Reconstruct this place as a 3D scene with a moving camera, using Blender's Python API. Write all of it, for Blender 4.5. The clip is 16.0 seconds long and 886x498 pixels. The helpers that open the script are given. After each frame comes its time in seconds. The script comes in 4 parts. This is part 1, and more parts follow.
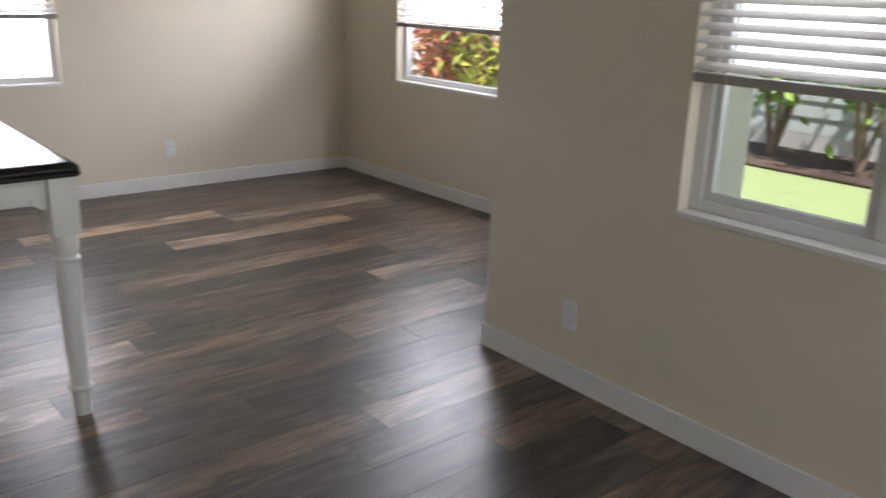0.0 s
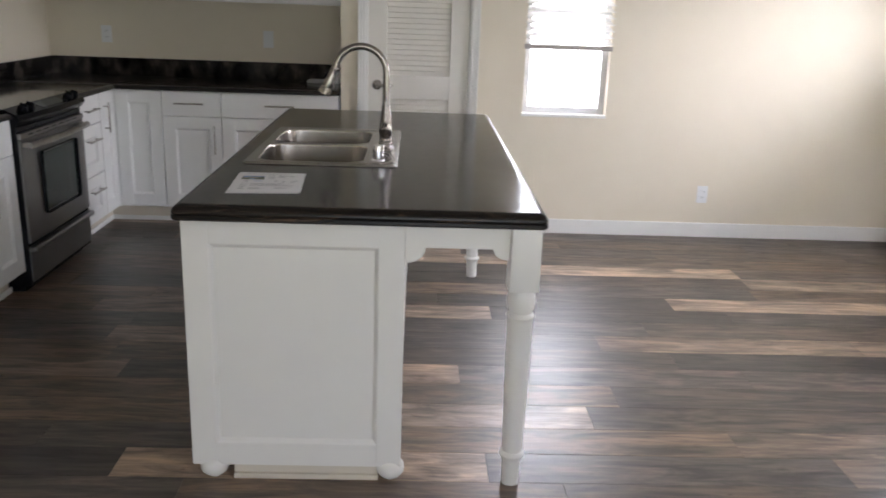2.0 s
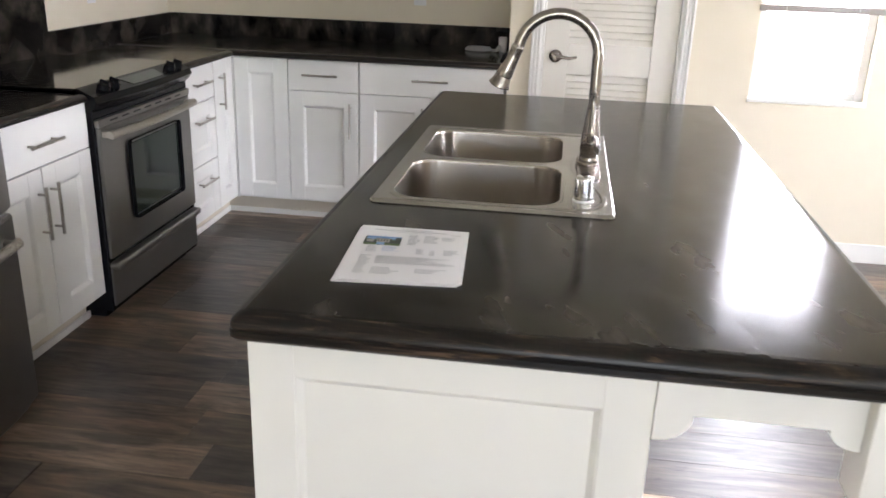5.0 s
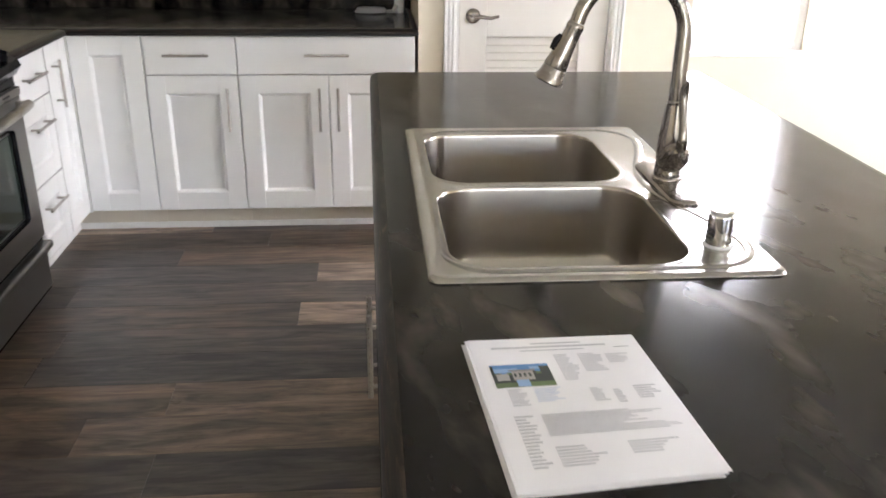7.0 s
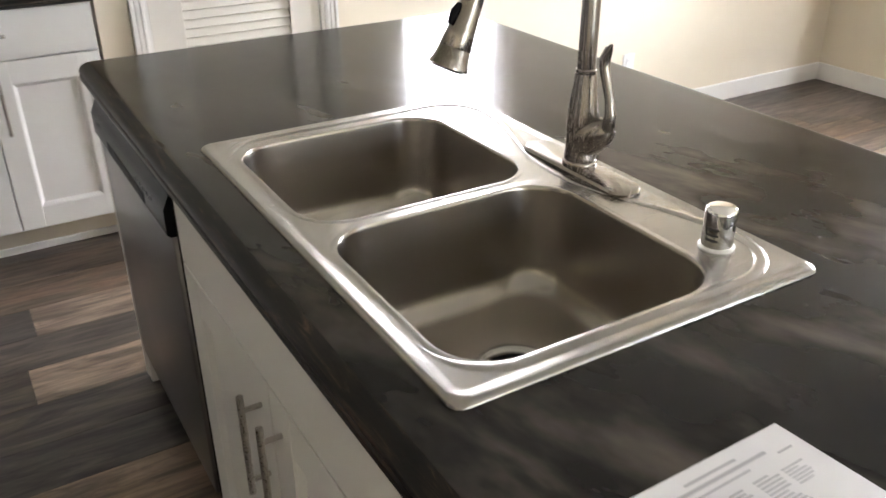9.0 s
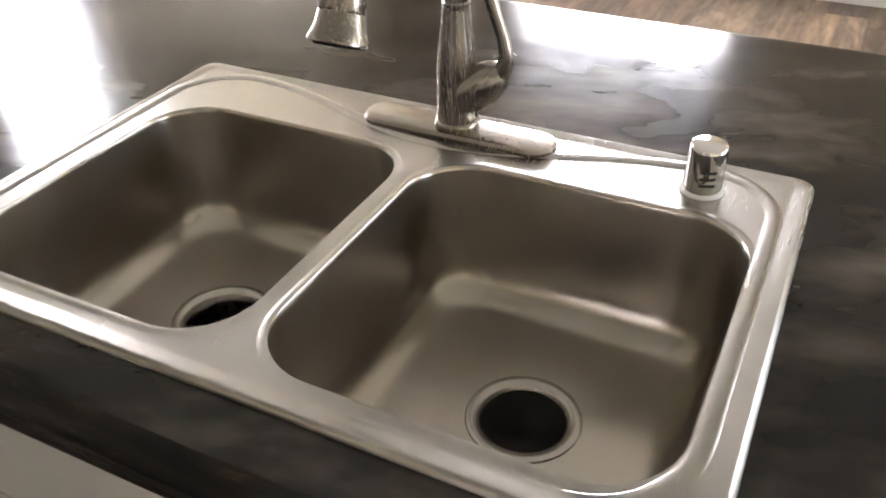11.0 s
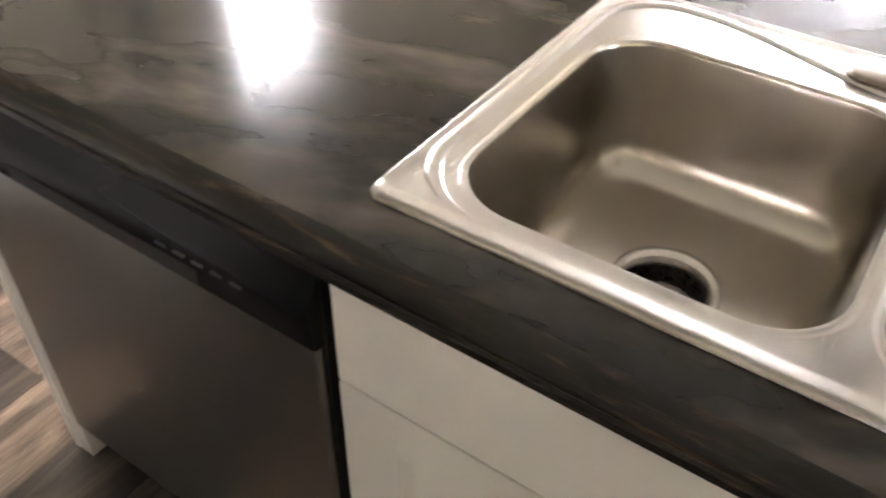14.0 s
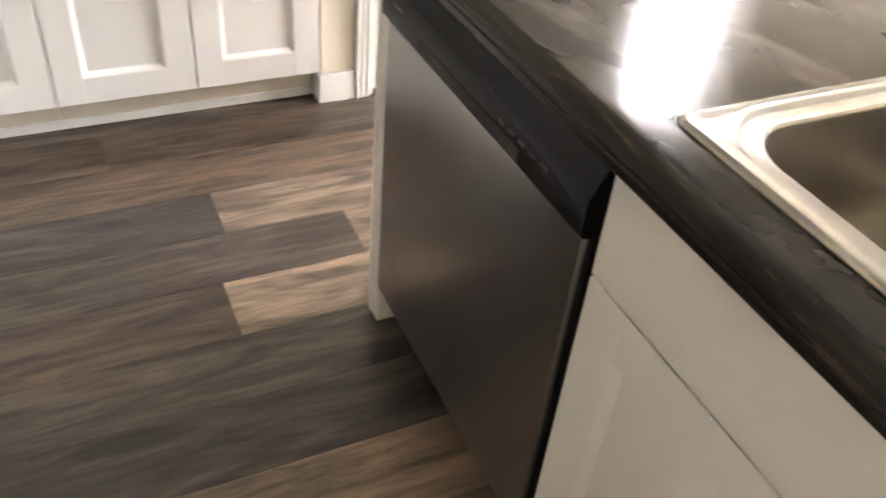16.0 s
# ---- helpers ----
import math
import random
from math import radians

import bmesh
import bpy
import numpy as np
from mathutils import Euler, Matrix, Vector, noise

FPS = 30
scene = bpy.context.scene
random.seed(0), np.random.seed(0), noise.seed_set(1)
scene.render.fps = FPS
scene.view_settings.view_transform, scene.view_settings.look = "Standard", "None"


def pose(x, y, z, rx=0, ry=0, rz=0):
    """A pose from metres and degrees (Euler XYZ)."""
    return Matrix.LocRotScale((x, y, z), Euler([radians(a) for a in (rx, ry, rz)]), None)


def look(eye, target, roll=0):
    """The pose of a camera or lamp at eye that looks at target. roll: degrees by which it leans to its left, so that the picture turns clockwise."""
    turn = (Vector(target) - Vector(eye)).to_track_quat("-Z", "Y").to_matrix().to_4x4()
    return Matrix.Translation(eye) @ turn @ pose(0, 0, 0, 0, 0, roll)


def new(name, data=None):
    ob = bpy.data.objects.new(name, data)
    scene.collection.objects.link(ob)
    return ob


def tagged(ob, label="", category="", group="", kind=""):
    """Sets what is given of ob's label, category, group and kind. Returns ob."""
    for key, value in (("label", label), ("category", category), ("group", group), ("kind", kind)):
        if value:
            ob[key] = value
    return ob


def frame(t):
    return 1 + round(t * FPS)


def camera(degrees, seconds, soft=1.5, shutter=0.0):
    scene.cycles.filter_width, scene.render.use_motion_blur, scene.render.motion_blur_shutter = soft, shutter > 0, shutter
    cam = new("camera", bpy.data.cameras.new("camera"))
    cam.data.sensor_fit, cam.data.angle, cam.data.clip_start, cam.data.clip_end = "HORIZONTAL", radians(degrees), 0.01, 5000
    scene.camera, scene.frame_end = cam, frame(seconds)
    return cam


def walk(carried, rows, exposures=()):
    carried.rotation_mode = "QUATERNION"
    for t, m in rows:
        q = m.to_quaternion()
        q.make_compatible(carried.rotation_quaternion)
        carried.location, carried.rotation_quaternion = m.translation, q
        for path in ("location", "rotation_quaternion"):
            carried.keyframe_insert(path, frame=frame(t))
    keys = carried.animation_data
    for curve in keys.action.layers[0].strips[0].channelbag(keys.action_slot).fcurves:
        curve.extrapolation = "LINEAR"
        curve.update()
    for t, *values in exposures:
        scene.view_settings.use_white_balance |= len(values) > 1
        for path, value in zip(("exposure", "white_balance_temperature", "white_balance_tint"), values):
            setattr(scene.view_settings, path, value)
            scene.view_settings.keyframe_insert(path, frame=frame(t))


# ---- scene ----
cam = camera(55.4, 16.0, 1.6, 0.4)
PATH = [
    (0, (0.113, 0.005, 1.485), (1.338, 1.471, 0.892), 1.8),
    (0.5, (0.196, 0.083, 1.491), (1.141, 1.74, 0.892), 1.3),
    (1, (0.288, 0.223, 1.499), (0.964, 2.013, 0.918), 1.0),
    (1.5, (0.446, 0.339, 1.501), (0.767, 2.23, 0.934), 1.4),
    (2, (0.533, 0.467, 1.497), (0.605, 2.383, 0.929), 2.1),
    (2.5, (0.509, 0.657, 1.503), (0.478, 2.573, 0.933), 1.5),
    (3, (0.484, 0.832, 1.494), (0.359, 2.74, 0.907), 1.5),
    (3.5, (0.518, 1.073, 1.492), (0.262, 2.961, 0.885), 2.1),
    (3.7, (0.518, 1.152, 1.487), (0.227, 3.032, 0.869), 2.3),
    (6, (0.03, 2.028, 1.462), (-0.066, 3.885, 0.726), 1.1),
    (6.5, (-0.115, 2.170, 1.463), (-0.049, 4.017, 0.699), 0.9),
    (7, (-0.169, 2.349, 1.444), (-0.001, 4.181, 0.659), 0.9),
    (7.5, (-0.223, 2.525, 1.431), (0.076, 4.326, 0.615), 1.2),
    (8, (-0.324, 2.66, 1.435), (0.23, 4.377, 0.574), 0.9),
    (8.5, (-0.436, 2.76, 1.454), (0.356, 4.354, 0.541), 0.7),
    (9, (-0.434, 2.907, 1.439), (0.474, 4.427, 0.509), -0.3),
    (9.5, (-0.414, 3.042, 1.43), (0.617, 4.458, 0.465), -1.0),
    (10, (-0.465, 3.175, 1.426), (0.737, 4.403, 0.403), -1.0),
    (12.5, (-0.420, 3.807, 1.38), (1.084, 4.072, 0.088), -0.2),
    (13, (-0.462, 3.856, 1.381), (0.994, 4.195, 0.053), 1.0),
    (13.5, (-0.528, 3.932, 1.39), (0.852, 4.452, 0.040), 3.2),
    (14, (-0.559, 3.921, 1.393), (0.684, 4.746, 0.061), 1.2),
    (14.5, (-0.659, 3.912, 1.379), (0.539, 4.895, 0.115), 3.4),
    (15, (-0.665, 3.88, 1.366), (0.382, 4.977, 0.062), 4.1),
    (15.5, (-0.666, 3.775, 1.359), (0.259, 4.998, 0.075), 5.9),
    (16, (-0.679, 3.712, 1.361), (0.051, 5.078, 0.096), 5.9),
]
LOOKS = [(0, 0.72, 6150, 16), (1, 0.86, 6150, 16), (1.5, 1.08, 6100, 16), (2, 1.40, 6100, 17), (3.5, 1.82, 6150, 17), (6, 2.55, 6200, 17), (7, 2.57, 6250, 17), (9, 2.40, 6300, 15), (10, 2.42, 6300, 15), (12.5, 2.86, 6650, 20), (13.5, 3.13, 6550, 17), (14.5, 3.08, 6700, 19), (15, 3.22, 6800, 18), (16, 3.20, 6800, 18)]
walk(cam, [(t, look(eye, target, roll)) for t, eye, target, roll in PATH], LOOKS)

# ---- light ----
world = bpy.data.worlds.new("sky_world")
scene.world = world
world.use_nodes = True
wn = world.node_tree
sky = wn.nodes.new("ShaderNodeTexSky")
sky.sky_type = "NISHITA"
sky.sun_disc = False
sky.sun_elevation = radians(64.4)
sky.sun_rotation = radians(206.6)
wn.links.new(sky.outputs[0], wn.nodes["Background"].inputs[0])
wn.nodes["Background"].inputs[1].default_value = 0.15

sun_data = bpy.data.lights.new("sun", "SUN")
sun_data.energy, sun_data.angle, sun_data.color = 5.0, radians(1.0), (1.0, 0.95, 0.87)
sun = new("sun", sun_data)
sun.matrix_world = look((-3, -6, 14), (0, 0, 0))


def window_lamp(eye, target, w, h, watts, color=(0.97, 0.975, 1.0)):
    data = bpy.data.lights.new("window_daylight", "AREA")
    data.shape, data.size, data.size_y, data.energy, data.color = "RECTANGLE", w, h, watts, color
    ob = new("window_daylight", data)
    ob.matrix_world = look(eye, target)
    return ob


window_lamp((1.495, 6.16, 1.50), (1.495, 0, 1.50), 0.53, 1.38, 12)
window_lamp((4.16, 4.65, 1.72), (0, 4.65, 1.72), 1.2, 0.94, 37)
window_lamp((2.63, 0.96, 1.72), (0, 0.96, 1.72), 1.2, 0.94, 6)
window_lamp((1.15, -3.12, 1.1), (1.15, 3, 1.0), 2.3, 1.9, 20)


# ---- materials ----
def mat(name, color, rough=0.5, metal=0.0, spec=0.5):
    m = bpy.data.materials.new(name)
    m.use_nodes = True
    b = m.node_tree.nodes["Principled BSDF"]
    b.inputs["Base Color"].default_value = (*color, 1)
    b.inputs["Roughness"].default_value = rough
    b.inputs["Metallic"].default_value = metal
    b.inputs["Specular IOR Level"].default_value = spec
    return m, m.node_tree, b


def coords(nt, scale=(1, 1, 1), space="Object"):
    tc, mp = nt.nodes.new("ShaderNodeTexCoord"), nt.nodes.new("ShaderNodeMapping")
    mp.inputs["Scale"].default_value = scale
    nt.links.new(tc.outputs[space], mp.inputs[0])
    return mp.outputs[0]


def noise_tex(nt, vec, scale, detail=4, rough=0.55, distort=0.0):
    n = nt.nodes.new("ShaderNodeTexNoise")
    n.inputs["Scale"].default_value, n.inputs["Detail"].default_value = scale, detail
    n.inputs["Roughness"].default_value, n.inputs["Distortion"].default_value = rough, distort
    nt.links.new(vec, n.inputs["Vector"])
    return n.outputs["Fac"]


def ramp(nt, fac, stops):
    r = nt.nodes.new("ShaderNodeValToRGB")
    while len(r.color_ramp.elements) < len(stops):
        r.color_ramp.elements.new(0.5)
    for e, (p, c) in zip(r.color_ramp.elements, stops):
        e.position, e.color = p, (*c, 1) if len(c) == 3 else c
    nt.links.new(fac, r.inputs[0])
    return r.outputs[0]


def mix(nt, kind, fac, a, b):
    n = nt.nodes.new("ShaderNodeMix")
    n.data_type, n.blend_type = "RGBA", kind
    for sock, v in ((n.inputs[0], fac), (n.inputs[6], a), (n.inputs[7], b)):
        if isinstance(v, bpy.types.NodeSocket):
            nt.links.new(v, sock)
        else:
            sock.default_value = v
    return n.outputs[2]


def bump(nt, b, height, strength, dist=0.002):
    n = nt.nodes.new("ShaderNodeBump")
    n.inputs["Strength"].default_value, n.inputs["Distance"].default_value = strength, dist
    nt.links.new(height, n.inputs["Height"])
    nt.links.new(n.outputs[0], b.inputs["Normal"])


def painted(name, color, rough, var=0.04, relief=0.15, grain=220):
    m, nt, b = mat(name, color, rough)
    v = coords(nt)
    lo, hi = [c * (1 - var) for c in color], [min(1, c * (1 + var)) for c in color]
    c = ramp(nt, noise_tex(nt, v, 1.7, 5), [(0.3, lo), (0.7, hi)])
    nt.links.new(c, b.inputs["Base Color"])
    r = ramp(nt, noise_tex(nt, v, 9, 3), [(0.3, (rough * 0.85,) * 3), (0.7, (min(1, rough * 1.15),) * 3)])
    nt.links.new(r, b.inputs["Roughness"])
    bump(nt, b, noise_tex(nt, v, grain, 2), relief, 0.001)
    return m


M_WALL = painted("cream_wall_paint", (0.745, 0.675, 0.545), 0.75, 0.03, 0.35, 140)
M_CEIL = painted("ceiling_paint", (0.80, 0.78, 0.73), 0.85, 0.03, 0.4, 120)
M_TRIM = painted("white_trim_paint", (0.80, 0.79, 0.76), 0.4, 0.03, 0.08)
M_CAB = painted("white_cabinet_paint", (0.80, 0.79, 0.77), 0.38, 0.02, 0.05)
M_ISL = painted("island_white_paint", (0.80, 0.78, 0.735), 0.38, 0.03, 0.06)
M_TOE = painted("pale_toe_board", (0.66, 0.60, 0.50), 0.5, 0.06, 0.1)
M_DOOR = painted("door_white_paint", (0.76, 0.73, 0.67), 0.45, 0.03, 0.06)
M_VINYL = painted("white_vinyl", (0.72, 0.71, 0.70), 0.35, 0.03, 0.03)
M_PLATE = painted("outlet_plastic", (0.80, 0.80, 0.79), 0.3, 0.01, 0.0)
# near-black paint for the shade inside slots and holes, which are not cut
M_HOLE_SHADE = mat("slot_shade", (0.02, 0.02, 0.02), 0.6)[0]
# taupe puts the backlit shade of the blinds' bottom rail into its colour
M_RAIL_SHADE = painted("blind_rail_backlit_shade", (0.36, 0.33, 0.30), 0.5, 0.05, 0.05)
M_CONC = painted("pale_concrete", (0.62, 0.60, 0.56), 0.9, 0.08, 0.5, 60)
M_SIDING = painted("grey_green_siding", (0.52, 0.56, 0.55), 0.7, 0.06, 0.3, 80)
M_WSIDING = painted("white_siding", (0.82, 0.82, 0.80), 0.7, 0.04, 0.3, 80)
M_BLACKPL = painted("black_gloss_plastic", (0.008, 0.008, 0.009), 0.2, 0.2, 0.02)
M_BLACKPL.node_tree.nodes["Principled BSDF"].inputs["Specular IOR Level"].default_value = 0.12
M_BLACKRUB = painted("black_rubber", (0.005, 0.005, 0.005), 0.6, 0.2, 0.1)
M_BLACKRUB.node_tree.nodes["Principled BSDF"].inputs["Specular IOR Level"].default_value = 0.15
M_BUTTON = painted("grey_button_print", (0.07, 0.07, 0.075), 0.4, 0.05, 0.0)
M_CABLE = painted("grey_cable", (0.42, 0.42, 0.41), 0.45, 0.08, 0.05)
M_CHROME = mat("chrome", (0.75, 0.75, 0.76), 0.08, 1.0)[0]


def slat_material():
    m, nt, b = mat("white_blind_slat", (0.82, 0.81, 0.79), 0.45)
    tr = nt.nodes.new("ShaderNodeBsdfTranslucent")
    tr.inputs[0].default_value = (0.85, 0.83, 0.78, 1)
    mx = nt.nodes.new("ShaderNodeMixShader")
    mx.inputs[0].default_value = 0.33
    nt.links.new(b.outputs[0], mx.inputs[1])
    nt.links.new(tr.outputs[0], mx.inputs[2])
    nt.links.new(mx.outputs[0], nt.nodes["Material Output"].inputs[0])
    return m


M_SLAT = slat_material()


def glass_material(name, tint, rough=0.0):
    m, nt, b = mat(name, tint, rough)
    b.inputs["Transmission Weight"].default_value = 1.0
    b.inputs["IOR"].default_value = 1.45
    return m


M_GLASS = glass_material("window_glass", (0.97, 0.98, 0.98))


def brushed(name, color, rough, scale, relief=0.06, var=0.18):
    m, nt, b = mat(name, color, rough, 1.0)
    v = coords(nt, scale)
    n = noise_tex(nt, v, 1.0, 4, 0.7)
    big = noise_tex(nt, coords(nt), 6.0, 3)
    r = ramp(nt, n, [(0.25, (rough * (1 - var),) * 3), (0.75, (rough * (1 + var),) * 3)])
    r2 = mix(nt, "MULTIPLY", 0.5, r, ramp(nt, big, [(0.3, (0.8,) * 3), (0.7, (1.0,) * 3)]))
    nt.links.new(r2, b.inputs["Roughness"])
    nt.links.new(ramp(nt, big, [(0.2, [c * 0.93 for c in color]), (0.8, color)]), b.inputs["Base Color"])
    if relief:
        bump(nt, b, n, relief, 0.0006)
    return m


M_STEEL = brushed("brushed_sink_steel", (0.42, 0.405, 0.385), 0.27, (30, 600, 600), 0.004, 0.10)


def bowl_material():
    """Drawn steel, brushed across so that reflections smear upright."""
    m, nt, b = mat("drawn_bowl_steel", (0.44, 0.42, 0.385), 0.3, 1.0)
    marks = noise_tex(nt, coords(nt), 7.0, 3, 0.5, 0.4)
    nt.links.new(ramp(nt, marks, [(0.3, (0.235,) * 3), (0.7, (0.265,) * 3)]), b.inputs["Roughness"])
    nt.links.new(ramp(nt, marks, [(0.3, (0.43, 0.40, 0.36)), (0.7, (0.45, 0.42, 0.38))]), b.inputs["Base Color"])
    tan = nt.nodes.new("ShaderNodeTangent")
    tan.direction_type, tan.axis = "RADIAL", "Z"
    nt.links.new(tan.outputs[0], b.inputs["Tangent"])
    b.inputs["Anisotropic"].default_value = 0.55
    b.inputs["Anisotropic Rotation"].default_value = 0.25
    return m


M_BOWL = bowl_material()
M_CUP = brushed("dark_drain_steel", (0.16, 0.15, 0.14), 0.3, (100, 100, 100), 0.02)
M_APPL = brushed("stainless_appliance_steel", (0.27, 0.259, 0.247), 0.32, (700, 700, 14), 0.0, 0.06)
M_NICKEL = brushed("brushed_nickel", (0.36, 0.33, 0.30), 0.27, (500, 500, 60), 0.03)
M_HANDLE = brushed("satin_nickel_bar", (0.50, 0.47, 0.43), 0.3, (300, 300, 300), 0.02)


def laminate():
    """Dark slate-look laminate with soft smoky streaks."""
    m, nt, b = mat("dark_slate_laminate", (0.03, 0.027, 0.024), 0.2, 0.0, 0.22)
    turn = nt.nodes.new("ShaderNodeMapping")
    turn.inputs["Rotation"].default_value = (0, 0, radians(-17))
    nt.links.new(nt.nodes.new("ShaderNodeTexCoord").outputs["Object"], turn.inputs[0])

    def stretched(s):
        mp = nt.nodes.new("ShaderNodeMapping")
        mp.inputs["Scale"].default_value = s
        nt.links.new(turn.outputs[0], mp.inputs[0])
        return mp.outputs[0]

    cloud = noise_tex(nt, stretched((5.5, 2.4, 3.0)), 2.2, 4, 0.5, 0.15)
    wisp = noise_tex(nt, stretched((15, 3.4, 6.0)), 1.3, 2, 0.45, 0.2)
    blotch = noise_tex(nt, coords(nt), 3.2, 3, 0.5, 0.2)
    c = ramp(nt, cloud, [(0.36, (0.006, 0.0054, 0.005)), (0.50, (0.030, 0.0265, 0.023)), (0.68, (0.092, 0.079, 0.067))])
    c = mix(nt, "MULTIPLY", 0.7, c, ramp(nt, wisp, [(0.33, (0.42, 0.42, 0.42)), (0.66, (1.1, 1.08, 1.05))]))
    c = mix(nt, "MULTIPLY", 0.55, c, ramp(nt, blotch, [(0.38, (0.45, 0.45, 0.46)), (0.6, (1.15, 1.13, 1.1))]))
    nt.links.new(c, b.inputs["Base Color"])
    r = ramp(nt, noise_tex(nt, coords(nt), 22, 4), [(0.3, (0.115,) * 3), (0.7, (0.175,) * 3)])
    nt.links.new(r, b.inputs["Roughness"])
    return m


M_LAM = laminate()


def edge_laminate():
    """The moulded counter edge, browner and streaked along its run."""
    m, nt, b = mat("dark_laminate_edge", (0.03, 0.025, 0.02), 0.36, 0.0, 0.35)
    s = noise_tex(nt, coords(nt, (5, 5, 90)), 1.5, 6, 0.65, 1.2)
    nt.links.new(ramp(nt, s, [(0.44, (0.004, 0.0034, 0.003)), (0.57, (0.016, 0.011, 0.0085)), (0.70, (0.10, 0.062, 0.040))]), b.inputs["Base Color"])
    bump(nt, b, s, 0.15, 0.001)
    return m


M_EDGE = edge_laminate()


def plank_material():
    m, nt, b = mat("vinyl_plank_oak", (0.2, 0.16, 0.13), 0.34, 0.0, 0.7)
    info = nt.nodes.new("ShaderNodeObjectInfo")
    tc = nt.nodes.new("ShaderNodeTexCoord")
    shift = nt.nodes.new("ShaderNodeVectorMath")
    shift.operation = "MULTIPLY_ADD"
    comb = nt.nodes.new("ShaderNodeCombineXYZ")
    for i, k in enumerate((31.0, 17.0, 9.0)):
        mu = nt.nodes.new("ShaderNodeMath")
        mu.operation = "MULTIPLY"
        mu.inputs[1].default_value = k
        nt.links.new(info.outputs["Random"], mu.inputs[0])
        nt.links.new(mu.outputs[0], comb.inputs[i])
    shift.inputs[1].default_value = (1, 1, 1)
    nt.links.new(tc.outputs["Object"], shift.inputs[0])
    nt.links.new(comb.outputs[0], shift.inputs[2])

    def mapped(s):
        mp = nt.nodes.new("ShaderNodeMapping")
        mp.inputs["Scale"].default_value = s
        nt.links.new(shift.outputs[0], mp.inputs[0])
        return mp.outputs[0]

    broad = noise_tex(nt, mapped((1.5, 8, 1)), 1.7, 6, 0.62, 1.0)
    grain = noise_tex(nt, mapped((3.5, 42, 1)), 1.5, 5, 0.65, 0.6)
    knots = noise_tex(nt, mapped((7, 22, 1)), 1.1, 3, 0.5, 1.8)
    g1 = ramp(nt, broad, [(0.36, (0.36, 0.355, 0.36)), (0.5, (0.80, 0.79, 0.79)), (0.65, (1.36, 1.28, 1.20))])
    g2 = ramp(nt, grain, [(0.36, (0.42, 0.40, 0.39)), (0.57, (1.10, 1.10, 1.10))])
    g3 = ramp(nt, knots, [(0.24, (0.45, 0.40, 0.36)), (0.36, (1, 1, 1))])
    c = mix(nt, "MULTIPLY", 1.0, info.outputs["Color"], g1)
    c = mix(nt, "MULTIPLY", 0.55, c, g2)
    c = mix(nt, "MULTIPLY", 0.8, c, g3)
    nt.links.new(c, b.inputs["Base Color"])
    nt.links.new(ramp(nt, grain, [(0.3, (0.42,) * 3), (0.7, (0.30,) * 3)]), b.inputs["Roughness"])
    bump(nt, b, grain, 0.15, 0.0006)
    return m


M_PLANK = plank_material()
M_SUB = painted("underlay", (0.03, 0.027, 0.025), 0.8)


def leafy(name, a, c):
    m, nt, b = mat(name, a, 0.5)
    g = nt.nodes.new("ShaderNodeNewGeometry")
    nt.links.new(ramp(nt, g.outputs["Random Per Island"], [(0.0, a), (1.0, c)]), b.inputs["Base Color"])
    return m


M_LEAF = leafy("green_leaf", (0.10, 0.22, 0.03), (0.30, 0.42, 0.06))
M_REDLEAF = leafy("red_leaf", (0.42, 0.05, 0.05), (0.50, 0.28, 0.12))
M_YELLEAF = leafy("yellow_green_leaf", (0.16, 0.22, 0.02), (0.45, 0.42, 0.05))
M_BARK = painted("bark", (0.22, 0.16, 0.11), 0.9, 0.25, 0.6, 60)
M_MULCH = painted("mulch", (0.07, 0.045, 0.03), 0.95, 0.5, 1.0, 40)


def lawn_material():
    m, nt, b = mat("lawn", (0.12, 0.17, 0.04), 0.9)
    f = noise_tex(nt, coords(nt), 30, 6, 0.7)
    nt.links.new(ramp(nt, f, [(0.3, (0.23, 0.30, 0.10)), (0.7, (0.40, 0.47, 0.21))]), b.inputs["Base Color"])
    bump(nt, b, noise_tex(nt, coords(nt), 80, 4), 0.8, 0.02)
    return m


M_LAWN = lawn_material()
# the green in this dark glass is a reflection put into the base colour
M_OVENGLASS = mat("oven_glass_painted_reflection", (0.015, 0.028, 0.021), 0.06)[0]
M_COOKTOP = mat("black_ceramic_glass", (0.014, 0.013, 0.012), 0.09)[0]
M_PAPER = painted("white_paper", (0.80, 0.79, 0.80), 0.6, 0.02, 0.05)
M_INK = mat("grey_print", (0.42, 0.42, 0.44), 0.6)[0]
M_INKPALE = mat("pale_grey_print", (0.47, 0.47, 0.49), 0.6)[0]
M_INKDARK = mat("dark_print", (0.22, 0.22, 0.24), 0.6)[0]
M_INKBLUE = mat("pale_blue_print", (0.50, 0.55, 0.68), 0.6)[0]
M_SKYINK = mat("printed_sky", (0.09, 0.24, 0.50), 0.5)[0]
M_CLOUDINK = mat("printed_cloud", (0.24, 0.40, 0.62), 0.5)[0]
M_GRASSINK = mat("printed_lawn", (0.10, 0.15, 0.05), 0.5)[0]
M_HOUSEINK = mat("printed_house", (0.35, 0.33, 0.30), 0.5)[0]
M_DARKINK = mat("printed_hedge", (0.03, 0.04, 0.03), 0.5)[0]


# ---- building helpers ----
ORG = {}


def thing(name, loc, label, category, group="", kind=""):
    ob = new(name)
    ob.empty_display_size = 0.1
    ob.location = loc
    ORG[ob] = Vector(loc)
    return tagged(ob, label, category, group, kind)


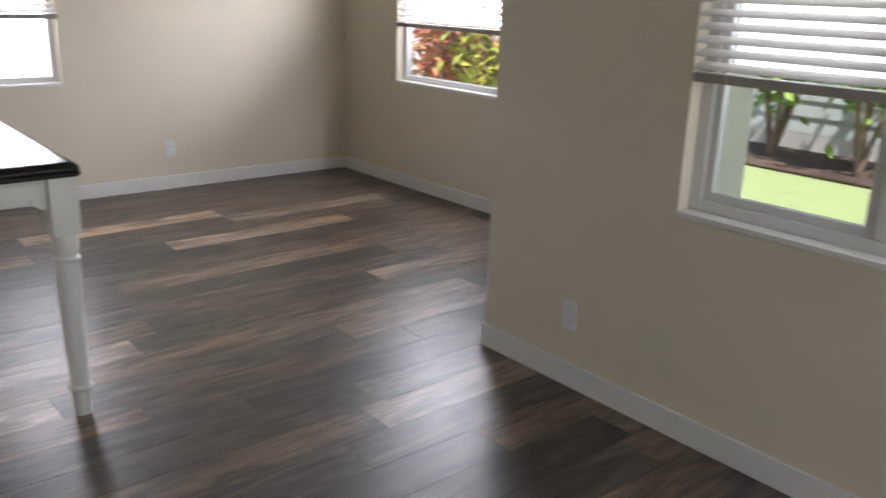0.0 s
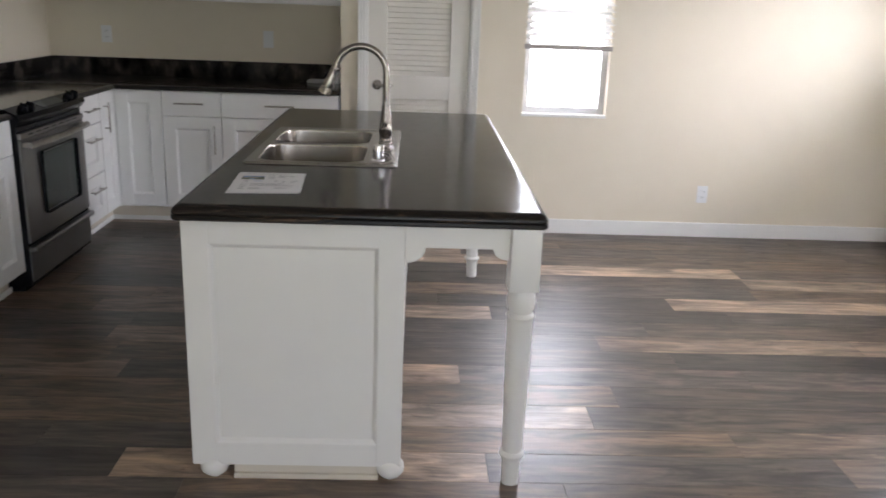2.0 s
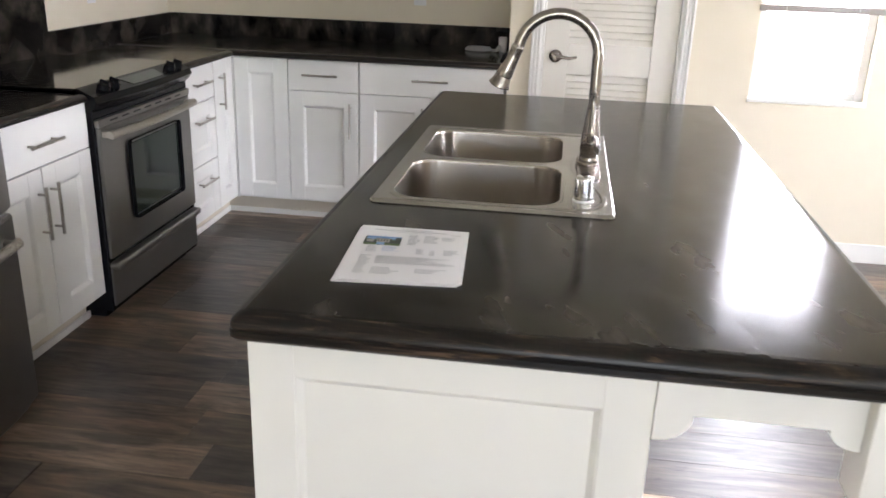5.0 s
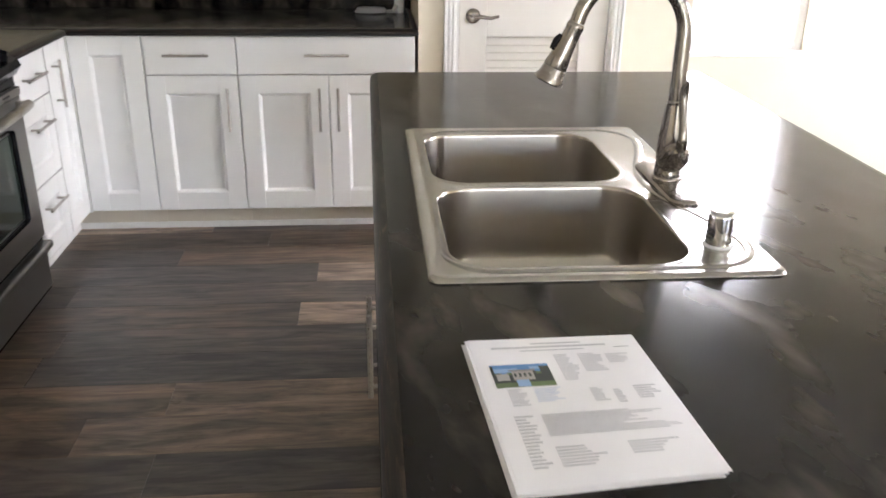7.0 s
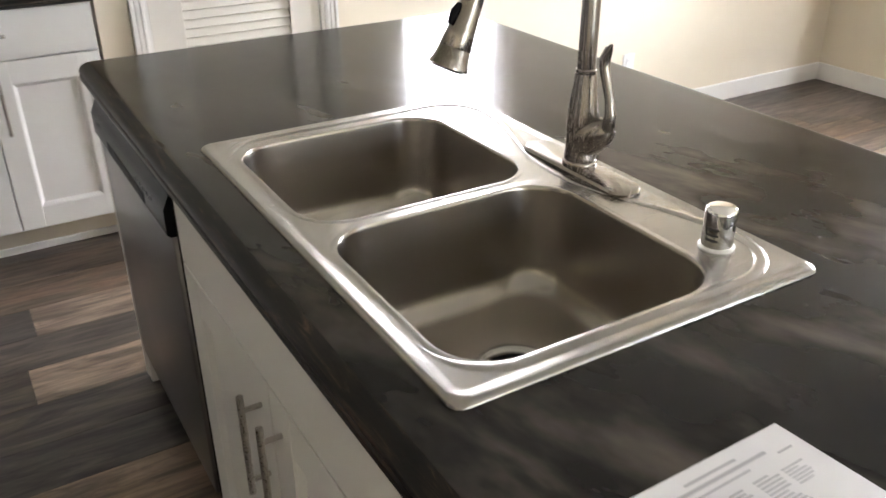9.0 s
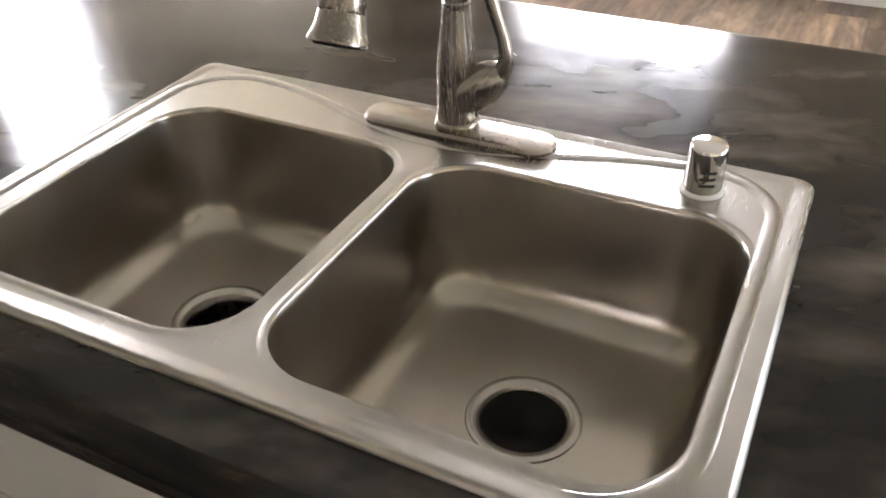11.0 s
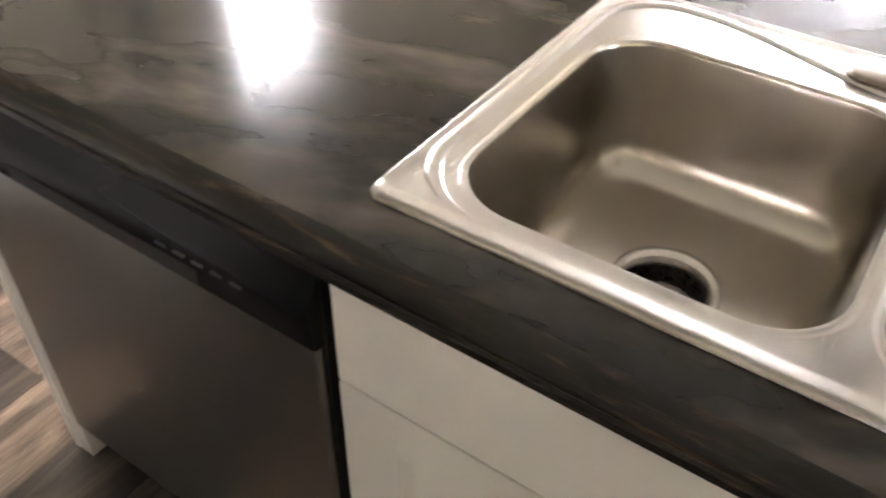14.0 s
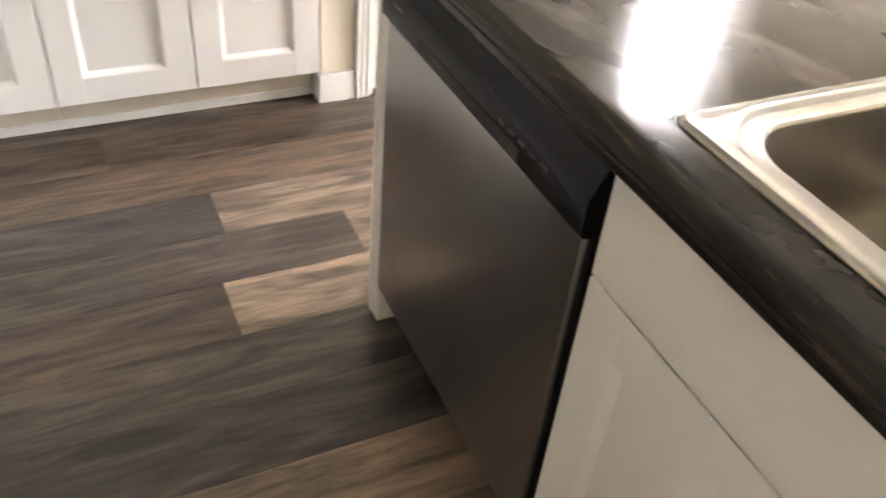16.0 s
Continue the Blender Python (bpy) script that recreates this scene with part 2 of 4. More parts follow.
def part(name, bm, material, parent=None, label="", smooth=False, mats=()):
    """Links a bmesh given in world places as one mesh, under a thing or a part."""
    me = bpy.data.meshes.new(name)
    org = ORG.get(parent, Vector((0, 0, 0)))
    bmesh.ops.translate(bm, verts=bm.verts, vec=-org)
    bmesh.ops.recalc_face_normals(bm, faces=bm.faces)
    bm.to_mesh(me)
    bm.free()
    me.materials.append(material)
    for extra in mats:
        me.materials.append(extra)
    if smooth:
        me.shade_smooth()
        me.set_sharp_from_angle(angle=radians(35))
    ob = new(name, me)
    if parent:
        ob.parent = parent
    ORG[ob] = org
    return tagged(ob, label)


def solo(name, bm, material, label="", category="", kind="", group="", smooth=False, at=(0, 0, 0)):
    """A thing that is one mesh."""
    me = bpy.data.meshes.new(name)
    bmesh.ops.translate(bm, verts=bm.verts, vec=-Vector(at))
    bmesh.ops.recalc_face_normals(bm, faces=bm.faces)
    bm.to_mesh(me)
    bm.free()
    me.materials.append(material)
    if smooth:
        me.shade_smooth()
        me.set_sharp_from_angle(angle=radians(35))
    ob = new(name, me)
    ob.location = at
    ORG[ob] = Vector(at)
    return tagged(ob, label, category, group, kind)


def box(x0, x1, y0, y1, z0, z1, b=0.0, seg=2, bm=None):
    one = bmesh.new()
    bmesh.ops.create_cube(one, size=1)
    for v in one.verts:
        v.co = Vector(((x0 + x1) / 2 + v.co.x * (x1 - x0), (y0 + y1) / 2 + v.co.y * (y1 - y0), (z0 + z1) / 2 + v.co.z * (z1 - z0)))
    if b:
        bmesh.ops.bevel(one, geom=one.edges[:], offset=b, segments=seg, affect="EDGES", profile=0.5)
    return merge(bm, one)


def merge(bm, one):
    if bm is None:
        return one
    me = bpy.data.meshes.new("tmp")
    one.to_mesh(me)
    one.free()
    bm.from_mesh(me)
    bpy.data.meshes.remove(me)
    return bm


def fbox(face, f, u0, u1, v0, v1, d0, d1, b=0.0, bm=None):
    """A box on a face: u along it, v up, d outwards from it."""
    if face == "+x":
        return box(f + d0, f + d1, u0, u1, v0, v1, b, 2, bm)
    if face == "-x":
        return box(f - d1, f - d0, u0, u1, v0, v1, b, 2, bm)
    if face == "+y":
        return box(u0, u1, f + d0, f + d1, v0, v1, b, 2, bm)
    return box(u0, u1, f - d1, f - d0, v0, v1, b, 2, bm)


def on(face, f, u, v, d):
    return {"+x": Vector((f + d, u, v)), "-x": Vector((f - d, u, v)), "-y": Vector((u, f - d, v)), "+y": Vector((u, f + d, v))}[face]


def rings(loops, cap=(True, True), bm=None, closed=True):
    """Skin a list of equal rings of points."""
    bm = bm or bmesh.new()
    rows = [[bm.verts.new(p) for p in lp] for lp in loops]
    n = len(rows[0])
    for a, c in zip(rows, rows[1:]):
        for i in range(n if closed else n - 1):
            j = (i + 1) % n
            bm.faces.new((a[i], a[j], c[j], c[i]))
    if cap[0]:
        bm.faces.new(rows[0][::-1])
    if cap[1]:
        bm.faces.new(rows[-1])
    return bm


def lathe(profile, x, y, seg=28, bm=None, cap=(True, True)):
    return rings([[(x + r * math.cos(2 * math.pi * i / seg), y + r * math.sin(2 * math.pi * i / seg), z) for i in range(seg)] for r, z in profile], cap, bm)


def tube(points, radius, seg=12, bm=None, squash=1.0):
    pts = [Vector(p) for p in points]
    radii = radius if isinstance(radius, (list, tuple)) else [radius] * len(pts)
    side, loops = None, []
    for i, p in enumerate(pts):
        d = (pts[min(i + 1, len(pts) - 1)] - pts[max(i - 1, 0)]).normalized()
        if side is None:
            side = d.orthogonal().normalized()
        side = (side - d * side.dot(d)).normalized()
        up = d.cross(side)
        loops.append([p + radii[i] * (math.cos(2 * math.pi * k / seg) * side + squash * math.sin(2 * math.pi * k / seg) * up) for k in range(seg)])
    return rings(loops, (True, True), bm)


def round_rect(x0, x1, y0, y1, z, r, n=6):
    out = []
    for cx, cy, a in ((x1 - r, y1 - r, 0), (x0 + r, y1 - r, 90), (x0 + r, y0 + r, 180), (x1 - r, y0 + r, 270)):
        for k in range(n + 1):
            t = radians(a + 90 * k / n)
            out.append((cx + r * math.cos(t), cy + r * math.sin(t), z))
    return out


def shaker(name, face, f, u0, u1, v0, v1, material, parent, rail=0.076, thick=0.02, label=""):
    """A frame-and-panel front: two stiles and two rails round a sunk panel with a sloped inner edge."""
    loops = []
    for inset, d in ((0.0, 0.0), (0.0, thick - 0.0015), (0.003, thick - 0.0025), (0.012, thick - 0.0115), (0.0135, thick - 0.0125)):
        a, c, lo, hi = u0 + rail + inset, u1 - rail - inset, v0 + rail + inset, v1 - rail - inset
        loops.append([on(face, f, a, lo, d), on(face, f, c, lo, d), on(face, f, c, hi, d), on(face, f, a, hi, d)])
    panel = part(name, rings(loops), material, parent, label)
    for a, c in ((u0, u0 + rail), (u1 - rail, u1)):
        part("stile", fbox(face, f, a, c, v0, v1, 0, thick, 0.0015), material, panel)
    for a, c in ((v0, v0 + rail), (v1 - rail, v1)):
        part("rail", fbox(face, f, u0 + rail, u1 - rail, a, c, 0, thick - 0.0003, 0.001), material, panel)
    return panel


def bar_handle(face, f, u, v, length, upright, parent):
    """A round bar on two posts."""
    h, r = length / 2, 0.0058
    a, c = ((u, v - h), (u, v + h)) if upright else ((u - h, v), (u + h, v))
    bm = tube([on(face, f, *a, 0.032), on(face, f, *c, 0.032)], r, 10)
    for s in (-0.72, 0.72):
        p = (u, v + s * h) if upright else (u + s * h, v)
        tube([on(face, f, *p, -0.001), on(face, f, *p, 0.032)], 0.0045, 8, bm)
    return part("handle", bm, M_HANDLE, parent, "brushed nickel bar handle", True)


# ---- structure ----
WALL_Y, EAST_X, BUMP_X, BUMP_Y = 5.978, 3.98, 2.445, 2.492
WEST_X, KIT_Y, ALC_X, SOUTH_Y, CEIL = -2.05, 6.62, 0.045, -3.0, 2.5


def wall_x(name, y, t, x0, x1, holes=(), z1=CEIL):
    """A wall along x whose room face is at y and which is t thick; holes are (x0, x1, z0, z1)."""
    bm, x = None, x0
    for a, c, lo, hi in sorted(holes):
        bm = box(x, a, y, y + t, 0, z1, 0, 2, bm)
        if lo > 0:
            box(a, c, y, y + t, 0, lo, 0, 2, bm)
        box(a, c, y, y + t, hi, z1, 0, 2, bm)
        x = c
    bm = box(x, x1, y, y + t, 0, z1, 0, 2, bm)
    return solo(name, bm, M_WALL, "cream painted plaster wall", "wall", "structure")


def wall_y(name, x, t, y0, y1, holes=()):
    bm, y = None, y0
    for a, c, lo, hi in sorted(holes):
        bm = box(x, x + t, y, a, 0, CEIL, 0, 2, bm)
        box(x, x + t, a, c, 0, lo, 0, 2, bm)
        box(x, x + t, a, c, hi, CEIL, 0, 2, bm)
        y = c
    bm = box(x, x + t, y, y1, 0, CEIL, 0, 2, bm)
    return solo(name, bm, M_WALL, "cream painted plaster wall", "wall", "structure")


WIN_N, WIN_E, WIN_B = (1.222, 1.768), (4.04, 5.245), (0.33, 1.592)
SILL, HEAD, T = 0.798, 2.22, 0.14
DOOR = (0.205, 0.872)
wall_x("wall_north", WALL_Y, T, ALC_X + T, EAST_X + T, [(DOOR[0], DOOR[1], 0, 2.05), (WIN_N[0], WIN_N[1], SILL, HEAD)])
wall_y("wall_east", EAST_X, T, BUMP_Y, WALL_Y, [(WIN_E[0], WIN_E[1], SILL, HEAD)])
wall_y("wall_bump", BUMP_X, T, SOUTH_Y, BUMP_Y - T, [(WIN_B[0], WIN_B[1], SILL, HEAD)])
wall_x("wall_return", BUMP_Y - T, T, BUMP_X, EAST_X + T)
wall_x("wall_kitchen", KIT_Y, T, WEST_X, ALC_X + T)
wall_y("wall_alcove", ALC_X, T, WALL_Y, KIT_Y)
wall_y("wall_west", WEST_X - T, T, SOUTH_Y, KIT_Y + T)
wall_x("wall_south", SOUTH_Y - T, T, WEST_X, BUMP_X + T, [(-0.05, 2.35, 0.05, 2.1)])
solo("wall_pantry", box(ALC_X + T, 1.4, 6.9, 7.0, 0, CEIL), M_WALL, "plain cream wall inside the pantry", "wall", "structure")
solo("ceiling", box(WEST_X - T, EAST_X + T, SOUTH_Y - T, 7.0, CEIL, CEIL + 0.12), M_CEIL, "plain off-white painted ceiling", "ceiling", "structure")

BH, BT = 0.098, 0.014


def baseboard(x0, x1, y0, y1):
    bm = box(x0, x1, y0, y1, 0, BH, 0.003, 2)
    solo("baseboard", bm, M_TRIM, "white painted baseboard along the wall", "baseboard", "structure")


baseboard(0.925, EAST_X, WALL_Y - BT, WALL_Y)
baseboard(ALC_X - BT, 0.152, WALL_Y - BT, WALL_Y)
baseboard(ALC_X - BT, ALC_X, WALL_Y, WALL_Y + 0.05)
baseboard(EAST_X - BT, EAST_X, BUMP_Y + BT, WALL_Y - BT)
baseboard(BUMP_X - BT, BUMP_X, SOUTH_Y, BUMP_Y + BT)
baseboard(BUMP_X, EAST_X - BT, BUMP_Y, BUMP_Y + BT)
baseboard(WEST_X, WEST_X + BT, SOUTH_Y, 2.9)


# ---- windows and blinds ----
def window(name, face, f, u0, u1, slider, label):
    """A vinyl window set deep in the wall, with frame, sash, panes and a painted sill."""
    root = thing(name, on(face, f, (u0 + u1) / 2, SILL, 0), label, "window", "", "structure")
    fw = 0.042
    d0, d1 = -0.115, -0.06
    bm = fbox(face, f, u0, u0 + fw, SILL, HEAD, d0, d1, 0.004)
    fbox(face, f, u1 - fw, u1, SILL, HEAD, d0, d1, 0.004, bm)
    fbox(face, f, u0 + fw, u1 - fw, SILL, SILL + fw, d0, d1, 0.004, bm)
    fbox(face, f, u0 + fw, u1 - fw, HEAD - fw, HEAD, d0, d1, 0.004, bm)
    frame_ob = part("window_frame", bm, M_VINYL, root)
    part("window_sill", fbox(face, f, u0 - 0.004, u1 + 0.004, SILL - 0.016, SILL + 0.004, -0.06, 0.006, 0.003), M_TRIM, root, "thin white painted sill")
    if slider:
        mid = (u0 + u1) / 2
        bm = fbox(face, f, mid - 0.03, mid + 0.03, SILL + fw, HEAD - fw, d0 + 0.008, d1 - 0.004, 0.004)
        part("mullion", bm, M_VINYL, root)
        sash = None
        a, c = mid + 0.03, u1 - fw
        for p, q in ((a, a + 0.03), (c - 0.03, c)):
            sash = fbox(face, f, p, q, SILL + fw, HEAD - fw, d0 + 0.012, d1 - 0.012, 0.003, sash)
        fbox(face, f, a, c, SILL + fw, SILL + fw + 0.028, d0 + 0.013, d1 - 0.013, 0.003, sash)
        part("sash", sash, M_VINYL, root)
        for p, q in ((u0 + fw, mid - 0.03), (mid + 0.03, u1 - fw)):
            pane = part("pane", fbox(face, f, p, q, SILL + fw, HEAD - fw, -0.092, -0.088), M_GLASS, root)
            pane.visible_shadow = False
    else:
        zm = 1.42
        part("meeting_rail", fbox(face, f, u0 + fw, u1 - fw, zm, zm + 0.04, d0 + 0.008, d1 - 0.004, 0.004), M_VINYL, root)
        for lo, hi in ((SILL + fw, zm), (zm + 0.04, HEAD - fw)):
            pane = part("pane", fbox(face, f, u0 + fw, u1 - fw, lo, hi, -0.092, -0.088), M_GLASS, root)
            pane.visible_shadow = False
    bm = fbox(face, f, u0 + 0.012, u0 + 0.024, 1.0, 1.035, d1, d1 + 0.012, 0.003)
    part("latch", bm, M_PLATE, root, "small white sash latch")
    return root


window("window_1", "-y", WALL_Y, *WIN_N, False, "narrow white vinyl window with overexposed view")
window("window_2", "-x", EAST_X, *WIN_E, False, "wide white vinyl window onto red and yellow shrubs")
window("window_3", "-x", BUMP_X, *WIN_B, True, "white vinyl sliding window onto lawn and siding")


def blind(face, f, u0, u1, low, tilt, label):
    root = thing("window_blind", on(face, f, (u0 + u1) / 2, HEAD, 0), label, "window blind", "half-raised blinds")
    part("headrail", fbox(face, f, u0, u1, HEAD - 0.05, HEAD + 0.01, -0.045, 0.008, 0.003), M_SLAT, root)
    part("bottom_rail", fbox(face, f, u0, u1, low, low + 0.03, -0.038, 0.010, 0.004), M_RAIL_SHADE, root, "bottom rail with its backlit shade painted in taupe")
    z = low + 0.052
    while z < HEAD - 0.055:
        one = bmesh.new()
        c, s = math.cos(radians(tilt)) * 0.024, math.sin(radians(tilt)) * 0.024
        loops = []
        for u in (u0, u1):
            lp = []
            for k in range(5):
                w = -1 + k / 2
                lp.append(on(face, f, u, z + w * s + 0.003 * (1 - w * w), -0.014 + w * c))
            for k in range(5):
                w = 1 - k / 2
                lp.append(on(face, f, u, z + w * s + 0.003 * (1 - w * w) - 0.0026, -0.014 + w * c))
            loops.append(lp)
        rings(loops, (True, True), one)
        part("slat", one, M_SLAT, root, "", True)
        z += 0.040
    for u in (u0 + 0.12, u1 - 0.12):
        part("cord", tube([on(face, f, u, low, 0.011), on(face, f, u, HEAD - 0.04, 0.011)], 0.0012, 6), M_SLAT, root)
    return root


blind("-y", WALL_Y, WIN_N[0] - 0.008, WIN_N[1] + 0.012, 1.212, -27, "white horizontal-slat blind raised halfway over narrow window")
blind("-x", EAST_X, WIN_E[0] - 0.01, WIN_E[1] - 0.01, 1.196, -27, "white horizontal-slat blind raised halfway over wide window")
blind("-x", BUMP_X, WIN_B[0] - 0.01, WIN_B[1] - 0.006, 1.225, -24, "white faux-wood blind raised halfway over lawn window")


# ---- pantry door ----
def pantry_door():
    x0, x1, top, yf = DOOR[0], DOOR[1], 2.05, WALL_Y
    root = thing("door_1", ((x0 + x1) / 2, yf, 0), "closed white louvred pantry door with satin lever", "door", "", "structure")
    d0, d1 = x0 + 0.014, x1 - 0.014
    ya, yb = yf + 0.012, yf + 0.046
    st = 0.118
    body = box(d0, d0 + st, ya, yb, 0.012, top - 0.02, 0.002)
    box(d1 - st, d1, ya, yb, 0.012, top - 0.02, 0.002, 2, body)
    for lo, hi in ((0.012, 0.22), (0.866, 1.018), (1.90, top - 0.02)):
        box(d0 + st, d1 - st, ya + 0.0005, yb, lo, hi, 0.002, 2, body)
    part("door_frame", body, M_DOOR, root)
    for lo, hi in ((0.22, 0.866), (1.018, 1.90)):
        n = int((hi - lo) / 0.0315)
        p = (hi - lo) / n
        for i in range(n):
            z = lo + (i + 0.5) * p
            one = bmesh.new()
            rings([[(x, ya + 0.006, z - 0.019), (x, ya + 0.009, z - 0.022), (x, ya + 0.032, z + 0.014), (x, ya + 0.029, z + 0.017)] for x in (d0 + st - 0.004, d1 - st + 0.004)], (True, True), one)
            part("louvre", one, M_DOOR, root)
    part("jamb", box(x0, x0 + 0.012, yf - 0.001, yf + 0.12, 0, top, 0, 2, box(x1 - 0.012, x1, yf - 0.001, yf + 0.12, 0, top, 0, 2, box(x0 + 0.012, x1 - 0.012, yf - 0.001, yf + 0.12, top - 0.016, top))), M_TRIM, root)
    for a, s in ((x0, -1), (x1, 1)):
        bm = None
        for u0, u1, d in ((0.0, 0.052, 0.011), (0.006, 0.016, 0.015), (0.022, 0.034, 0.016), (0.040, 0.052, 0.020)):
            p, q = sorted((a + s * u0, a + s * u1))
            bm = box(p, q, yf - d, yf, 0, top + 0.05, 0.002, 2, bm)
        part("casing", bm, M_TRIM, root, "fluted white door casing")
    part("casing", box(x0, x1, yf - 0.016, yf, top, top + 0.052, 0.003), M_TRIM, root)
    hx, hz = d0 + 0.058, 0.952
    bm = rings([[(hx + r * math.cos(2 * math.pi * i / 24), y, hz + r * math.sin(2 * math.pi * i / 24)) for i in range(24)] for r, y in ((0.032, ya), (0.031, ya - 0.006), (0.024, ya - 0.010), (0.011, ya - 0.012), (0.010, ya - 0.04))])
    tube([(hx, ya - 0.04, hz), (hx + 0.03, ya - 0.046, hz + 0.002), (hx + 0.07, ya - 0.045, hz - 0.004), (hx + 0.105, ya - 0.043, hz + 0.004)], [0.0095, 0.009, 0.0075, 0.006], 12, bm)
    part("door_handle", bm, M_NICKEL, root, "satin nickel lever handle on round rose", True)


pantry_door()


# ---- outlets ----
def outlet(face, f, u, v, switch=False):
    root = thing("light_switch" if switch else "wall_outlet", on(face, f, u, v, 0), "white plastic switch plate on cream wall" if switch else "white plastic duplex outlet on cream wall", "switch" if switch else "outlet", "wall plates")
    part("plate", fbox(face, f, u - 0.036, u + 0.036, v - 0.058, v + 0.058, 0, 0.006, 0.0025), M_PLATE, root)
    if switch:
        part("rocker", fbox(face, f, u - 0.016, u + 0.016, v - 0.033, v + 0.033, 0.006, 0.009, 0.0012), M_PLATE, root)
    else:
        for s in (-0.02, 0.02):
            soc = part("socket", fbox(face, f, u - 0.017, u + 0.017, v + s - 0.014, v + s + 0.014, 0.006, 0.0085, 0.001), M_PLATE, root)
            bm = fbox(face, f, u - 0.0075, u - 0.0055, v + s - 0.004, v + s + 0.006, 0.0083, 0.0089)
            fbox(face, f, u + 0.0055, u + 0.0075, v + s - 0.004, v + s + 0.006, 0.0083, 0.0089, 0, bm)
            part("slot", bm, M_HOLE_SHADE, soc)


outlet("-y", WALL_Y, 2.473, 0.295)
outlet("-x", BUMP_X, 2.02, 0.29)
outlet("-y", KIT_Y, -0.52, 1.18, True)
outlet("-y", KIT_Y, -1.645, 1.18)
outlet("+x", WEST_X, 5.776, 1.18)


# ---- kitchen cabinets ----
FY, FX, DT = 5.962, -1.412, 0.02
CABTOP, TOE = 0.878, 0.115


def base_cabinet(face, f, u0, u1, depth, drawers, doors, label, handles=()):
    """Carcass, drawer fronts (v0, v1), door fronts (u0, u1, v0, v1), and handles (u, v, upright)."""
    root = thing("base_cabinet", on(face, f, (u0 + u1) / 2, 0, -depth / 2), label, "cabinet", "white kitchen base units")
    part("body", fbox(face, f, u0, u1, TOE - 0.003, CABTOP, -depth, -0.0005), M_CAB, root)
    part("toe_kick", fbox(face, f, u0, u1, 0, TOE - 0.003, -depth, -0.075), M_TOE, root, "pale recessed toe board")
    fronts = []
    g = 0.0026
    for a, c, lo, hi in drawers:
        if hi - lo > 0.2:
            front = shaker("drawer_front", face, f, a + g, c - g, lo + g, hi - g, M_CAB, root, 0.07)
        else:
            front = part("drawer_front", fbox(face, f, a + g, c - g, lo + g, hi - g, 0, DT, 0.002), M_CAB, root)
        fronts.append((front, a, c, lo, hi))
    for a, c, lo, hi in doors:
        fronts.append((shaker("door", face, f, a + g, c - g, lo + g, hi - g, M_CAB, root), a, c, lo, hi))
    for u, v, upright in handles:
        for fr, a, c, lo, hi in fronts:
            if a <= u <= c and lo <= v <= hi:
                bar_handle(face, f + (DT if face[0] == "+" else -DT), u, v, 0.185, upright, fr)
    return root


ZD = 0.716
base_cabinet("-y", FY, -1.392, -1.094, 0.6, [], [(-1.388, -1.094, 0.12, 0.877)], "white corner base cabinet with one shaker panel")
base_cabinet("-y", FY, -1.093, -0.714, 0.6, [(-1.093, -0.714, ZD, 0.877)], [(-1.093, -0.714, 0.12, ZD)], "white shaker base cabinet with one drawer and door", [(-0.915, 0.80, False), (-0.758, 0.572, True)])
base_cabinet("-y", FY, -0.713, 0.03, 0.6, [(-0.713, 0.03, ZD, 0.877)], [(-0.713, -0.337, 0.12, ZD), (-0.337, 0.03, 0.12, ZD)], "white shaker base cabinet with wide drawer and two doors", [(-0.34, 0.80, False), (-0.377, 0.57, True), (-0.298, 0.57, True)])
base_cabinet("+x", FX, 5.345, 5.690, 0.6, [(5.345, 5.690, 0.705, 0.877), (5.345, 5.690, 0.400, 0.705), (5.345, 5.690, 0.12, 0.400)], [], "white base cabinet with three stacked drawers", [(5.518, 0.795, False), (5.518, 0.615, False), (5.518, 0.31, False)])
base_cabinet("+x", FX, 5.691, 5.940, 0.6, [], [(5.693, 5.936, 0.12, 0.877)], "white corner base cabinet with narrow shaker door", [(5.755, 0.722, True)])
base_cabinet("+x", FX, 3.90, 4.531, 0.6, [(3.90, 4.531, 0.708, 0.877)], [(3.90, 4.222, 0.12, 0.708), (4.222, 4.531, 0.12, 0.708)], "white shaker base cabinet beside the refrigerator", [(4.235, 0.79, False), (4.188, 0.555, True), (4.26, 0.555, True)])
solo("toe_trim", box(-1.486, ALC_X, FY + 0.068, FY + 0.0745, 0.0, 0.03, 0.003), M_TRIM, "thin pale floor trim under cabinets", "trim", "structure")
solo("toe_trim", box(FX - 0.0745, FX - 0.066, 5.345, FY + 0.066, 0.0, 0.03, 0.003), M_TRIM, "thin pale floor trim under cabinets", "trim", "structure")
solo("toe_trim", box(FX - 0.0745, FX - 0.066, 3.90, 4.548, 0.0, 0.03, 0.003), M_TRIM, "thin pale floor trim under cabinets", "trim", "structure")


solo("corner_filler", box(-1.432, -1.3895, 5.9405, 5.985, 0.112, CABTOP, 0.001), M_CAB, "white corner filler post between cabinets", "trim", "structure")
solo("corner_filler", box(-1.50, -1.392, 6.0371, 6.06, 0.0, 0.112), M_TOE, "pale toe board filler in the corner", "trim", "structure")
solo("corner_filler", box(-1.56, -1.487, 5.9405, 6.04, 0.0, 0.112), M_TOE, "pale toe board filler in the corner", "trim", "structure")


